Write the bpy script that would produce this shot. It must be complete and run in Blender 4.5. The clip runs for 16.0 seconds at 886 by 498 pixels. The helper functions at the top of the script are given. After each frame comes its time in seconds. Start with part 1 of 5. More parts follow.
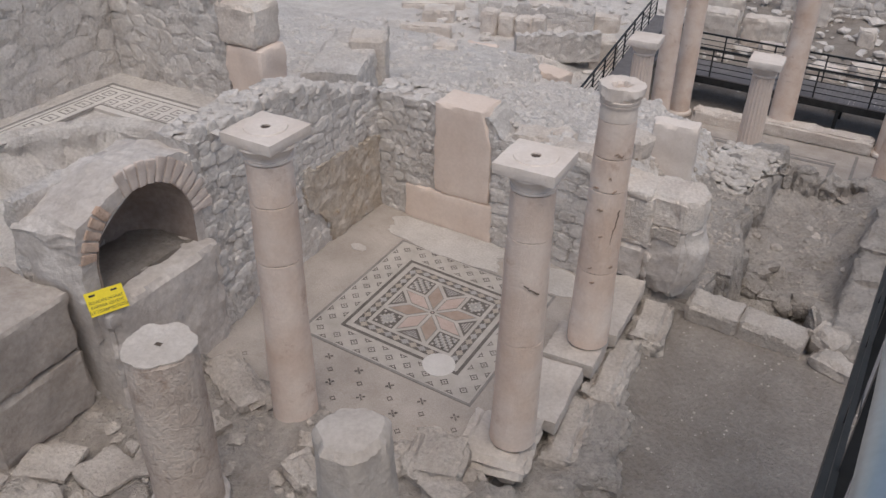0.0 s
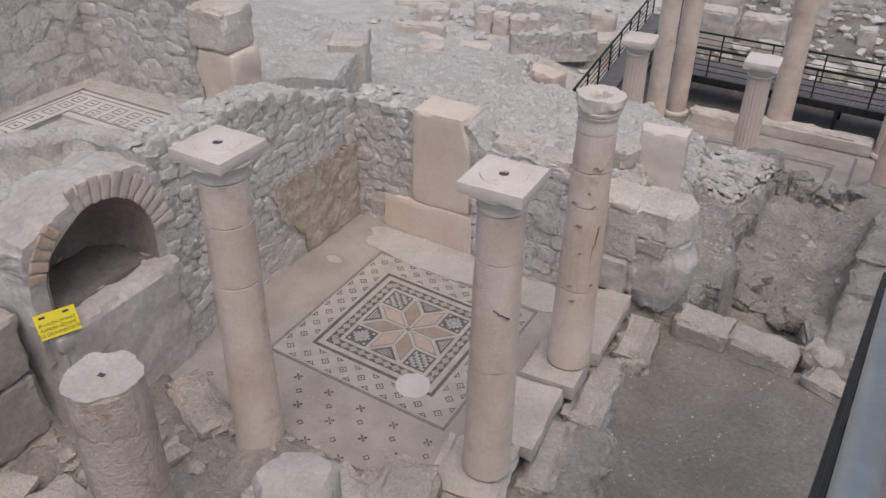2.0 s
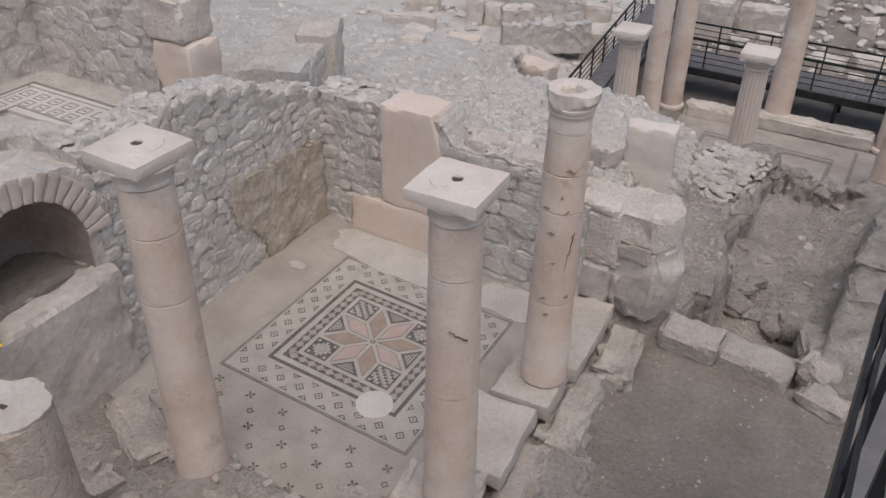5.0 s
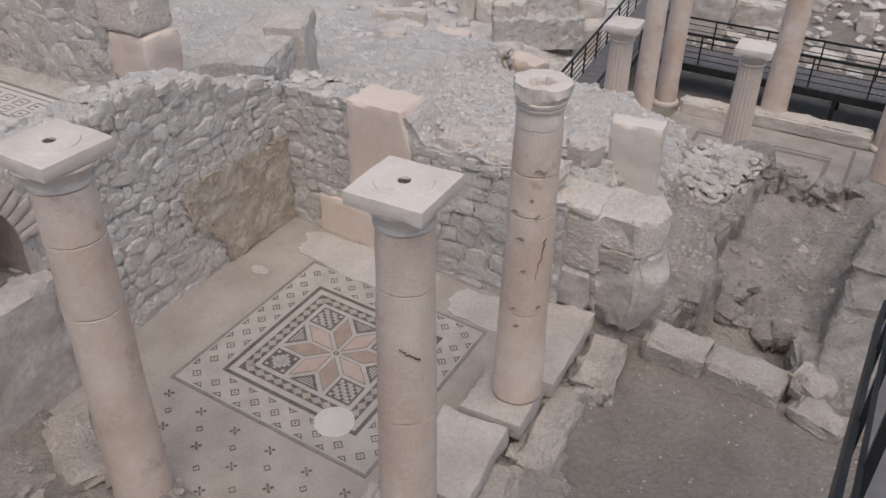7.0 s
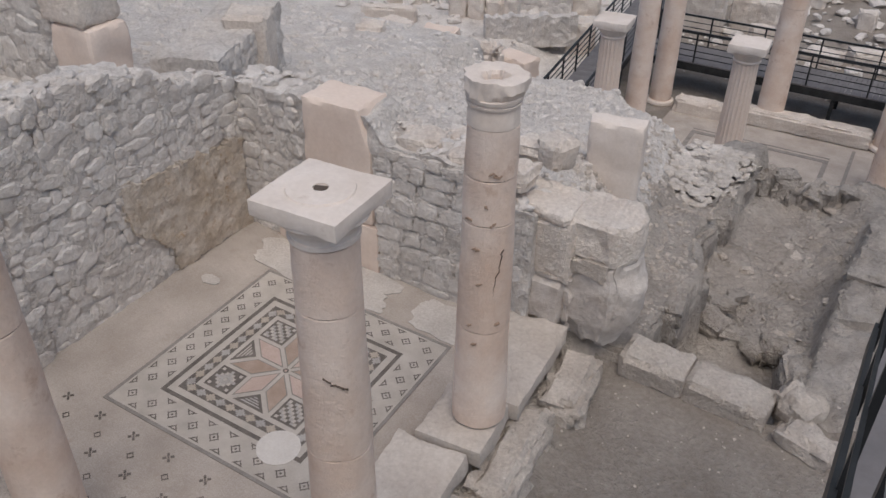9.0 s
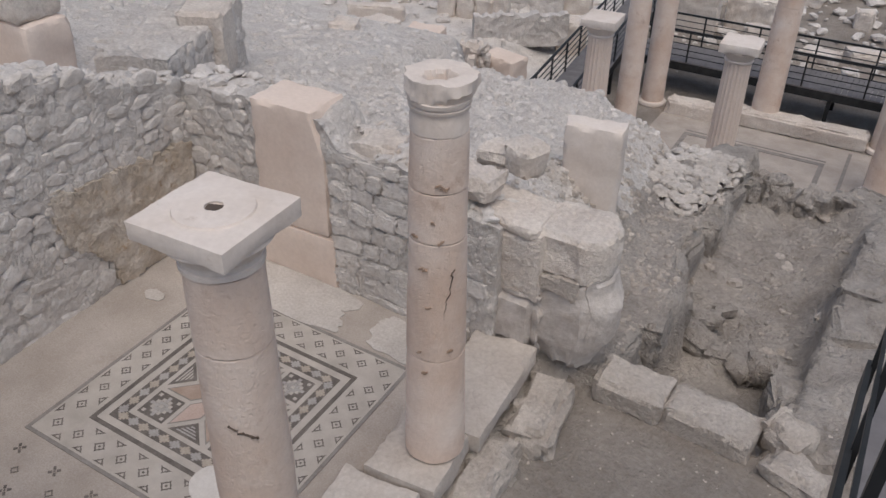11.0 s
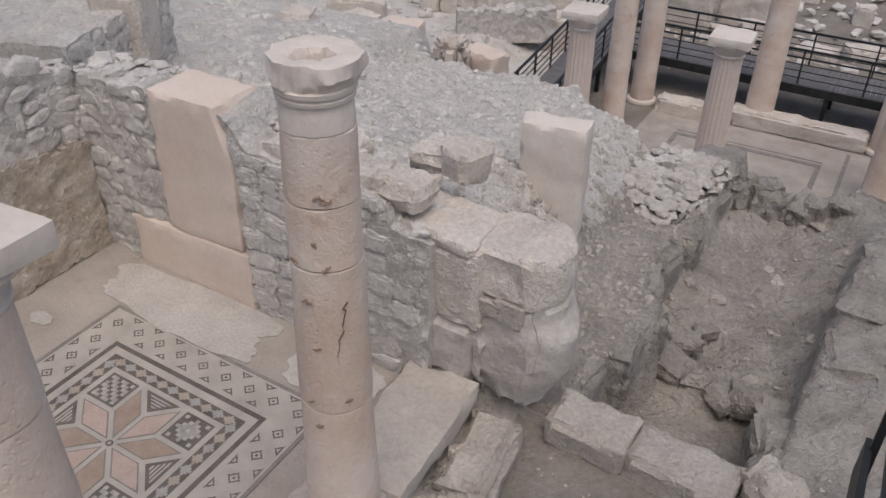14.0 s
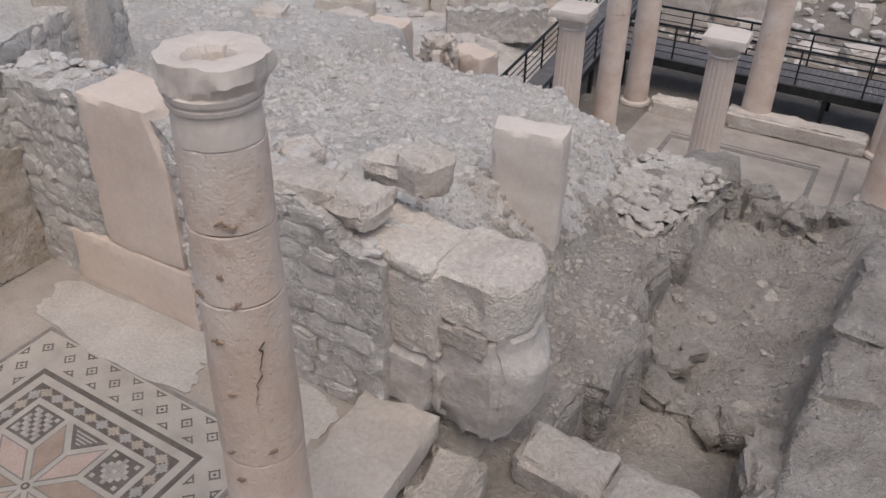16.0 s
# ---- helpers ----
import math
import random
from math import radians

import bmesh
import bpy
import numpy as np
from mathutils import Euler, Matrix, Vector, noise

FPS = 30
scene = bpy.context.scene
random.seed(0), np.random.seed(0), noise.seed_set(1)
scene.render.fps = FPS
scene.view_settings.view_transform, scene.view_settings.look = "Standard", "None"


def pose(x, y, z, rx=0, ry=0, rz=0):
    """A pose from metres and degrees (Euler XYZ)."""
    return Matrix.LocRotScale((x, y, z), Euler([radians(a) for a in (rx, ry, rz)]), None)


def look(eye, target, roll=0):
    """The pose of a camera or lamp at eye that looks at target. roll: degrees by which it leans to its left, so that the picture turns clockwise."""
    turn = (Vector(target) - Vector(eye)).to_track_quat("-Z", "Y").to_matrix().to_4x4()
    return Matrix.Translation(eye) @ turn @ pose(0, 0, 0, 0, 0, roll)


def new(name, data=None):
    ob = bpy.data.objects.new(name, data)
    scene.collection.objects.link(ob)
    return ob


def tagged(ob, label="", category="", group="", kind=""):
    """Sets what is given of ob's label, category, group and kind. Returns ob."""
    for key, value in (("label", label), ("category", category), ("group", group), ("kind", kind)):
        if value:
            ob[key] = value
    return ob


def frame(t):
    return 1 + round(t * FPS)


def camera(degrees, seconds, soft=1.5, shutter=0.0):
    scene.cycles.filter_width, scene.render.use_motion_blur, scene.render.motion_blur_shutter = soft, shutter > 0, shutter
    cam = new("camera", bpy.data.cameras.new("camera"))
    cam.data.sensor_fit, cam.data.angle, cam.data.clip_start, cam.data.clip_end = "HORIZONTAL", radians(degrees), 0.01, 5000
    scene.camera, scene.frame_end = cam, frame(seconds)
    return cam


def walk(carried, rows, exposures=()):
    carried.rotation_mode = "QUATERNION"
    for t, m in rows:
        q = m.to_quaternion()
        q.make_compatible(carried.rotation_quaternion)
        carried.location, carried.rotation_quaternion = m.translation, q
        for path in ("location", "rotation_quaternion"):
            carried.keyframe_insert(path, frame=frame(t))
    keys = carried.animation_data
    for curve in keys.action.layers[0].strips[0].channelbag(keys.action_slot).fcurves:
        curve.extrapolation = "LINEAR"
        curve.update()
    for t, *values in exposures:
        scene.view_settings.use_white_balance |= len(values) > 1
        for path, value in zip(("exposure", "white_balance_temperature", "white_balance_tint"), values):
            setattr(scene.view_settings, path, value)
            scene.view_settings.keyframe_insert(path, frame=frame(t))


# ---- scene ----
cam = camera(56.0, 16.0)
PATH = [
    (0, (4.351, -7.495, 6.53), (3.528, -6.025, 5.452), 1.1),
    (0.5, (4.318, -7.33, 6.513), (3.497, -5.861, 5.433), 1.1),
    (1, (4.338, -7.197, 6.529), (3.515, -5.73, 5.446), 1.1),
    (1.5, (4.367, -7.031, 6.505), (3.543, -5.566, 5.421), 1.0),
    (2, (4.385, -6.92, 6.488), (3.561, -5.456, 5.403), 1.0),
    (2.5, (4.387, -6.792, 6.406), (3.565, -5.33, 5.317), 1.0),
    (3, (4.353, -6.628, 6.364), (3.531, -5.168, 5.272), 1.1),
    (3.5, (4.356, -6.5, 6.333), (3.535, -5.04, 5.24), 1.0),
    (4, (4.359, -6.392, 6.295), (3.538, -4.934, 5.2), 1.0),
    (6.5, (4.358, -5.601, 6.03), (3.542, -4.148, 4.925), 1.0),
    (7, (4.375, -5.445, 5.941), (3.559, -3.991, 4.837), 1.0),
    (7.5, (4.438, -5.233, 5.876), (3.622, -3.78, 4.771), 1.0),
    (8, (4.451, -5.07, 5.82), (3.634, -3.616, 4.716), 1.0),
    (8.5, (4.423, -4.887, 5.706), (3.604, -3.434, 4.603), 1.0),
    (9, (4.437, -4.685, 5.649), (3.618, -3.233, 4.543), 1.0),
    (11.5, (4.459, -3.743, 5.29), (3.644, -2.289, 4.185), 1.1),
    (12, (4.475, -3.544, 5.186), (3.659, -2.091, 4.081), 1.0),
    (12.5, (4.487, -3.36, 5.122), (3.671, -1.906, 4.016), 1.1),
    (13, (4.495, -3.177, 5.009), (3.68, -1.724, 3.902), 1.2),
    (13.5, (4.47, -2.905, 4.952), (3.654, -1.451, 3.847), 1.1),
    (14, (4.45, -2.696, 4.872), (3.636, -1.242, 3.767), 1.2),
    (14.5, (4.458, -2.509, 4.784), (3.646, -1.054, 3.677), 1.2),
    (15, (4.472, -2.358, 4.734), (3.661, -0.902, 3.629), 1.3),
    (15.5, (4.45, -2.159, 4.631), (3.639, -0.704, 3.523), 1.3),
    (16, (4.416, -1.996, 4.642), (3.604, -0.54, 3.537), 1.3),
]
walk(cam, [(t, look(eye, target, roll)) for t, eye, target, roll in PATH], [(0, -0.19, 6430, 8), (16, -0.19, 6430, 8)])

# ---- light ----
world = bpy.data.worlds.new("sky")
scene.world = world
world.use_nodes = True
wn = world.node_tree
sky = wn.nodes.new("ShaderNodeTexSky")
sky.sky_type, sky.sun_disc = "NISHITA", False
sky.sun_elevation, sky.sun_rotation, sky.dust_density = radians(68), radians(141), 3.0
wn.links.new(sky.outputs[0], wn.nodes["Background"].inputs[0])
wn.nodes["Background"].inputs[1].default_value = 0.12
sun = new("sun", bpy.data.lights.new("sun", "SUN"))
sun.data.energy, sun.data.angle, sun.data.color = 1.5, radians(55), (1.0, 0.91, 0.82)
sun.matrix_world = look((2.0, -2.5, 8.0), (0, 0, 0))


# ---- materials ----
def material(name, dark, light, rough=0.9, big=1.3, fine=14.0, bump=0.35, pits=0.0, stain=None, stain_at=0.62, vary=0.12, metal=0.0, crust=0.0, cracks=7.0, lines=0.0, speck=0.7):
    m = bpy.data.materials.new(name)
    m.use_nodes = True
    n, l = m.node_tree.nodes, m.node_tree.links
    bsdf = n["Principled BSDF"]
    bsdf.inputs["Roughness"].default_value, bsdf.inputs["Metallic"].default_value = rough, metal
    bsdf.inputs["Specular IOR Level"].default_value = 0.25
    geo = n.new("ShaderNodeNewGeometry")

    def noise_at(scale, detail=6.0, roughness=0.6):
        t = n.new("ShaderNodeTexNoise")
        t.inputs["Scale"].default_value, t.inputs["Detail"].default_value, t.inputs["Roughness"].default_value = scale, detail, roughness
        l.new(geo.outputs["Position"], t.inputs["Vector"])
        return t.outputs["Fac"]

    def mix(kind, fac, a, b):
        x = n.new("ShaderNodeMix")
        x.data_type, x.blend_type = "RGBA", kind
        for k, v in ((0, fac), (6, a), (7, b)):
            if isinstance(v, (float, tuple)):
                x.inputs[k].default_value = v if isinstance(v, float) else (*v, 1)
            else:
                l.new(v, x.inputs[k])
        return x.outputs[2]

    def span(src, a, b, lo=0.0, hi=1.0):
        r = n.new("ShaderNodeMapRange")
        for k, v in zip((1, 2, 3, 4), (a, b, lo, hi)):
            r.inputs[k].default_value = v
        l.new(src, r.inputs[0])
        return r.outputs[0]

    wide, grain = noise_at(big), noise_at(fine)
    colour = mix("MIX", span(wide, 0.3, 0.7), dark, light)
    colour = mix("MULTIPLY", speck, colour, mix("MIX", span(grain, 0.32, 0.68), (0.76, 0.735, 0.71), (1.09, 1.09, 1.09)))
    if stain:
        spots = noise_at(big * 2.3, 8.0, 0.7)
        colour = mix("MIX", span(spots, stain_at, stain_at + 0.12, 0.0, 0.75), colour, stain)
    gap = None
    if crust:
        warp = n.new("ShaderNodeTexNoise")
        warp.inputs["Scale"].default_value, warp.inputs["Detail"].default_value = cracks * 0.6, 4.0
        l.new(geo.outputs["Position"], warp.inputs["Vector"])
        shift = n.new("ShaderNodeMix")
        shift.data_type, shift.blend_type = "RGBA", "LINEAR_LIGHT"
        shift.inputs[0].default_value = 0.28
        l.new(geo.outputs["Position"], shift.inputs[6])
        l.new(warp.outputs["Color"], shift.inputs[7])
        plates = n.new("ShaderNodeTexVoronoi")
        plates.feature = "DISTANCE_TO_EDGE"
        plates.inputs["Scale"].default_value = cracks
        l.new(shift.outputs[2], plates.inputs["Vector"])
        # cracks open only here and there
        opened = n.new("ShaderNodeMath")
        opened.operation = "ADD"
        l.new(span(plates.outputs["Distance"], 0.0, 0.09), opened.inputs[0])
        l.new(span(noise_at(cracks * 0.35, 3.0), 0.42, 0.62, 0.0, 1.0), opened.inputs[1])
        gap = span(opened.outputs[0], 0.0, 1.0)
        colour = mix("MIX", span(gap, 0.0, 0.8, lines, 0.0), colour, tuple(0.55 * c for c in dark))
    info = n.new("ShaderNodeObjectInfo")
    island = n.new("ShaderNodeMath")
    island.operation = "ADD"
    l.new(info.outputs["Random"], island.inputs[0])
    l.new(geo.outputs["Random Per Island"], island.inputs[1])
    value = span(island.outputs[0], 0.0, 2.0, 1.0 - vary, 1.0 + vary)
    hsv = n.new("ShaderNodeHueSaturation")
    l.new(value, hsv.inputs["Value"])
    l.new(colour, hsv.inputs["Color"])
    l.new(hsv.outputs[0], bsdf.inputs["Base Color"])
    height = noise_at(fine * 2.2, 8.0, 0.65)
    total = n.new("ShaderNodeMath")
    total.operation = "ADD"
    l.new(height, total.inputs[0])
    l.new(span(wide, 0.2, 0.8, 0.0, 1.0), total.inputs[1])
    out = total.outputs[0]
    if pits:
        cells = n.new("ShaderNodeTexVoronoi")
        cells.inputs["Scale"].default_value = 28.0
        l.new(geo.outputs["Position"], cells.inputs["Vector"])
        hole = span(cells.outputs["Distance"], 0.05, 0.3, -pits, 0.0)
        more = n.new("ShaderNodeMath")
        more.operation = "ADD"
        l.new(out, more.inputs[0])
        l.new(hole, more.inputs[1])
        out = more.outputs[0]
    if gap is not None:
        lump = noise_at(cracks * 0.9, 5.0, 0.6)
        crumb = noise_at(cracks * 3.5, 4.0, 0.7)
        for src in (span(crumb, 0.35, 0.65, 0.0, 1.3 * crust), span(gap, 0.0, 1.0, -3.0 * lines, 0.0), span(lump, 0.3, 0.7, 0.0, 2.2 * crust)):
            more = n.new("ShaderNodeMath")
            more.operation = "ADD"
            l.new(out, more.inputs[0])
            l.new(src, more.inputs[1])
            out = more.outputs[0]
    b = n.new("ShaderNodeBump")
    b.inputs["Strength"].default_value, b.inputs["Distance"].default_value = bump, 0.02
    l.new(out, b.inputs["Height"])
    l.new(b.outputs[0], bsdf.inputs["Normal"])
    return m


SOIL = material("soil", (0.27, 0.235, 0.205), (0.40, 0.358, 0.32), big=1.1, fine=16, bump=0.9, stain=(0.235, 0.202, 0.175), vary=0.02, crust=0.8, cracks=6.0)
DUG = material("dug_earth", (0.43, 0.382, 0.34), (0.65, 0.595, 0.545), big=1.8, fine=15, bump=0.9, stain=(0.32, 0.275, 0.238), stain_at=0.58, vary=0.04, crust=1.2, cracks=7.0, lines=0.3)
SLAB = material("worn_slab", (0.47, 0.415, 0.37), (0.64, 0.585, 0.535), big=1.7, fine=24, bump=0.4, pits=0.3, stain=(0.38, 0.32, 0.275), stain_at=0.6, vary=0.06, crust=0.5, cracks=4.0, lines=0.15, speck=0.5)
MOUND = material("mound_stone", (0.54, 0.485, 0.435), (0.74, 0.69, 0.64), big=3.0, fine=18, bump=0.6, stain=(0.38, 0.33, 0.285), stain_at=0.6, vary=0.16, crust=0.7, cracks=9.0, lines=0.25)
RUBBLE = material("rubble", (0.69, 0.635, 0.59), (0.86, 0.815, 0.775), big=2.2, fine=17, bump=0.6, stain=(0.50, 0.44, 0.39), stain_at=0.66, vary=0.08, crust=0.8, cracks=11.0, lines=0.25)
MORTAR = material("mortar", (0.70, 0.645, 0.60), (0.87, 0.825, 0.785), big=1.7, fine=20, bump=0.8, vary=0.02, stain=(0.46, 0.40, 0.35), stain_at=0.64, crust=0.9, cracks=8.0, lines=0.35)
ASHLAR = material("ashlar", (0.69, 0.60, 0.53), (0.86, 0.795, 0.73), big=1.6, fine=26, bump=0.65, pits=0.9, stain=(0.50, 0.42, 0.35), stain_at=0.65, vary=0.07, crust=0.9, cracks=6.0, lines=0.12)
DRESSED = material("dressed_stone", (0.69, 0.56, 0.475), (0.78, 0.665, 0.585), big=1.1, fine=24, bump=0.22, stain=(0.50, 0.39, 0.31), stain_at=0.68, vary=0.05, crust=0.2, cracks=4.0, speck=0.25)
MARBLE = material("column_stone", (0.64, 0.475, 0.375), (0.83, 0.725, 0.65), big=1.2, fine=26, bump=0.4, pits=0.5, stain=(0.47, 0.31, 0.225), stain_at=0.6, vary=0.1, crust=0.35, cracks=4.0, speck=0.25)
DUSTY = material("dusty_limestone", (0.54, 0.475, 0.42), (0.76, 0.69, 0.625), big=2.0, fine=26, bump=0.85, pits=0.4, stain=(0.37, 0.315, 0.27), vary=0.08, crust=0.9, cracks=6.0, lines=0.15)
# darker copy of ashlar: the oven corner's weak light is put into its colour
SHADED_ASHLAR = material("shaded_limestone", (0.36, 0.315, 0.28), (0.50, 0.45, 0.41), big=1.5, fine=16, bump=0.4, stain=(0.30, 0.255, 0.22), vary=0.06, crust=0.6, cracks=5.0)
STUMP = material("stump_stone", (0.46, 0.37, 0.31), (0.66, 0.58, 0.515), big=1.5, fine=24, bump=0.6, pits=0.4, stain=(0.33, 0.24, 0.19), stain_at=0.57, vary=0.05, crust=0.5, cracks=4.0, lines=0.2, speck=0.4)
PALE = material("pale_stone", (0.68, 0.59, 0.52), (0.80, 0.72, 0.66), big=2.1, fine=26, bump=0.22, stain=(0.48, 0.38, 0.31), vary=0.06, crust=0.25, cracks=5.0, speck=0.25)
PLASTER = material("plaster", (0.53, 0.475, 0.435), (0.70, 0.65, 0.61), big=1.4, fine=12, bump=0.4, stain=(0.42, 0.35, 0.30), stain_at=0.6, vary=0.05, crust=0.7, cracks=5.0, lines=0.12)
OCHRE = material("ochre_plaster", (0.56, 0.46, 0.355), (0.78, 0.71, 0.635), big=3.0, fine=19, bump=0.7, stain=(0.42, 0.265, 0.145), stain_at=0.56, vary=0.04, crust=1.0, cracks=9.0, lines=0.3)
BRICK = material("brick", (0.58, 0.48, 0.42), (0.72, 0.63, 0.57), big=3, fine=30, bump=0.5, vary=0.1, speck=0.25)
RED_BRICK = material("red_brick", (0.52, 0.36, 0.27), (0.66, 0.52, 0.43), big=5, fine=30, bump=0.5, vary=0.12, stain=(0.36, 0.23, 0.18), stain_at=0.58)
FLOOR = material("mosaic_ground", (0.37, 0.325, 0.288), (0.50, 0.45, 0.41), big=1.6, fine=75, bump=0.35, stain=(0.34, 0.285, 0.24), stain_at=0.58, vary=0.02)
WHITE = material("white_tesserae", (0.425, 0.385, 0.345), (0.56, 0.515, 0.47), big=4, fine=90, bump=0.5, vary=0.05, speck=0.25)
BLACK = material("dark_tesserae", (0.125, 0.11, 0.10), (0.22, 0.195, 0.18), big=6, fine=60, bump=0.4, vary=0.15)
PINK = material("pink_tesserae", (0.50, 0.385, 0.335), (0.58, 0.46, 0.41), big=6, fine=90, bump=0.4, vary=0.06)
BROWN = material("brown_tesserae", (0.37, 0.28, 0.225), (0.46, 0.36, 0.30), big=6, fine=90, bump=0.4, vary=0.06)
GREY = material("grey_tesserae", (0.23, 0.212, 0.198), (0.33, 0.305, 0.285), big=6, fine=70, bump=0.4, vary=0.1)
REPAIR = material("lime_repair", (0.48, 0.445, 0.415), (0.62, 0.585, 0.555), big=2.4, fine=40, bump=0.5, vary=0.02, stain=(0.43, 0.38, 0.335), stain_at=0.58)
LIMEWASH = material("white_repair", (0.60, 0.56, 0.525), (0.70, 0.665, 0.63), big=2.4, fine=40, bump=0.4, vary=0.02, speck=0.3)
SAND = material("sand_tesserae", (0.40, 0.345, 0.29), (0.50, 0.44, 0.375), big=6, fine=70, bump=0.4, vary=0.08)
GREY_SAND = material("pale_grey_tesserae", (0.36, 0.34, 0.325), (0.47, 0.445, 0.425), big=6, fine=70, bump=0.4, vary=0.08)
IRON = material("painted_iron", (0.028, 0.030, 0.032), (0.05, 0.052, 0.055), rough=0.5, big=4, fine=40, bump=0.05, vary=0.05, metal=0.4, speck=0.25)
STEEL = material("galvanised_tube", (0.40, 0.45, 0.48), (0.50, 0.55, 0.58), rough=0.38, big=5, fine=60, bump=0.04, vary=0.02, metal=0.75, speck=0.25)
DECK = material("deck_boards", (0.15, 0.142, 0.146), (0.215, 0.203, 0.207), rough=0.7, big=3, fine=30, bump=0.15, vary=0.12, speck=0.25)
YELLOW = material("yellow_board", (0.78, 0.62, 0.03), (0.84, 0.68, 0.05), rough=0.5, big=3, fine=30, bump=0.02, vary=0.01, speck=0.25)
INK = material("black_print", (0.03, 0.03, 0.03), (0.05, 0.05, 0.05), rough=0.5, bump=0.0, vary=0.0, speck=0.25)


# ---- building kit ----
def mesh_of(bm, name, mat=None, smooth=False):
    me = bpy.data.meshes.new(name)
    bm.normal_update()
    bm.to_mesh(me)
    bm.free()
    if mat:
        me.materials.append(mat)
    if smooth:
        for p in me.polygons:
            p.use_smooth = True
        me.set_sharp_from_angle(angle=radians(27))
    return me


def part(name, data, mat, parent, label="", smooth=False, m=None):
    """One mesh object from a bmesh or a mesh, under a thing or a part; m is its pose in the world."""
    me = data if isinstance(data, bpy.types.Mesh) else mesh_of(data, name, mat, smooth)
    ob = new(name, me)
    ob.parent = parent
    if m is not None:
        ob.matrix_basis = m if parent is None else parent.matrix_basis.inverted() @ m
    if label:
        ob["label"] = label
    return ob


def thing(name, label, category, group="", kind="", at=(0, 0, 0)):
    ob = new(name)
    ob.matrix_basis = Matrix.Translation(at)
    return tagged(ob, label, category, group, kind)


def single(name, bm, mat, label, category, group="", kind="", smooth=False, m=None):
    ob = new(name, mesh_of(bm, name, mat, smooth))
    if m is not None:
        ob.matrix_basis = m
    return tagged(ob, label, category, group, kind)


def box(x0, x1, y0, y1, z0, z1, bm=None):
    bm = bm or bmesh.new()
    m = Matrix.LocRotScale(((x0 + x1) / 2, (y0 + y1) / 2, (z0 + z1) / 2), None, (x1 - x0, y1 - y0, z1 - z0))
    bmesh.ops.create_cube(bm, size=1, matrix=m)
    return bm


def fbm(x, y, z=0.0, octaves=4):
    return noise.fractal((x, y, z), 1.0, 2.0, octaves)


def rough_block(sx, sy, sz, seed=0, step=0.06, worn=0.03, chip=0.03):
    """A hewn stone, resting on z = 0 and centred in x and y, with worn edges and uneven faces."""
    bm = bmesh.new()
    chip, worn = min(chip, 0.04), min(worn, 0.3 * min(sx, sy, sz))
    n = [max(3, min(26, round(s / min(step, 0.065)))) for s in (sx, sy, sz)]
    seen = {}

    def vert(i, j, k):
        if (i, j, k) not in seen:
            p = Vector((i / n[0] - 0.5, j / n[1] - 0.5, k / n[2] - 0.5))
            q = Vector((p.x * sx, p.y * sy, p.z * sz))
            edge = [max(0, abs(v) - 0.5 * s + worn * 1.3) for v, s in zip(q, (sx, sy, sz))]
            hit = sum(e > 0 for e in edge)
            if hit > 1:
                pull = worn * max(0.25, 0.75 + 1.1 * fbm(q.x * 5 + seed, q.y * 5, q.z * 5, 3))
                for a in range(3):
                    if edge[a] > 0:
                        q[a] -= math.copysign(0.8 * pull * edge[a] / (worn * 1.3), q[a])
            d = fbm(q.x * 3.1 + seed * 7.3, q.y * 3.1 + seed, q.z * 3.1, 4)
            d = 0.75 * d + 0.25 * round(3.0 * d) / 3.0 + 0.25 * fbm(q.x * 11 + seed, q.y * 11, q.z * 11, 2)
            q += p.normalized() * d * chip
            seen[i, j, k] = bm.verts.new((q.x, q.y, q.z + sz / 2))
        return seen[i, j, k]

    for a in range(3):
        b, c = (a + 1) % 3, (a + 2) % 3
        for side in (0, n[a]):
            for u in range(n[b]):
                for v in range(n[c]):
                    quad = []
                    for du, dv in ((0, 0), (1, 0), (1, 1), (0, 1)):
                        i = [0, 0, 0]
                        i[a], i[b], i[c] = side, u + du, v + dv
                        quad.append(vert(*i))
                    bm.faces.new(quad if side else quad[::-1])
    return bm


def rock_mesh(seed, mat, name="stone", flat=0.5, points=15):
    """A broken stone of about unit size, angular, of some thirty triangles."""
    r = random.Random(seed)
    bm = bmesh.new()
    for _ in range(points):
        v = Vector((r.gauss(0, 1), r.gauss(0, 1), r.gauss(0, 1))).normalized()
        w = max(abs(v.x), abs(v.y), abs(v.z))
        v = v.lerp(v / w, 0.65) * 0.5 * r.uniform(0.85, 1.05)
        bm.verts.new((v.x, v.y, v.z))
    out = bmesh.ops.convex_hull(bm, input=bm.verts)
    bmesh.ops.delete(bm, geom=[g for g in out["geom_interior"] if isinstance(g, bmesh.types.BMVert)], context="VERTS")
    return mesh_of(bm, name, mat)


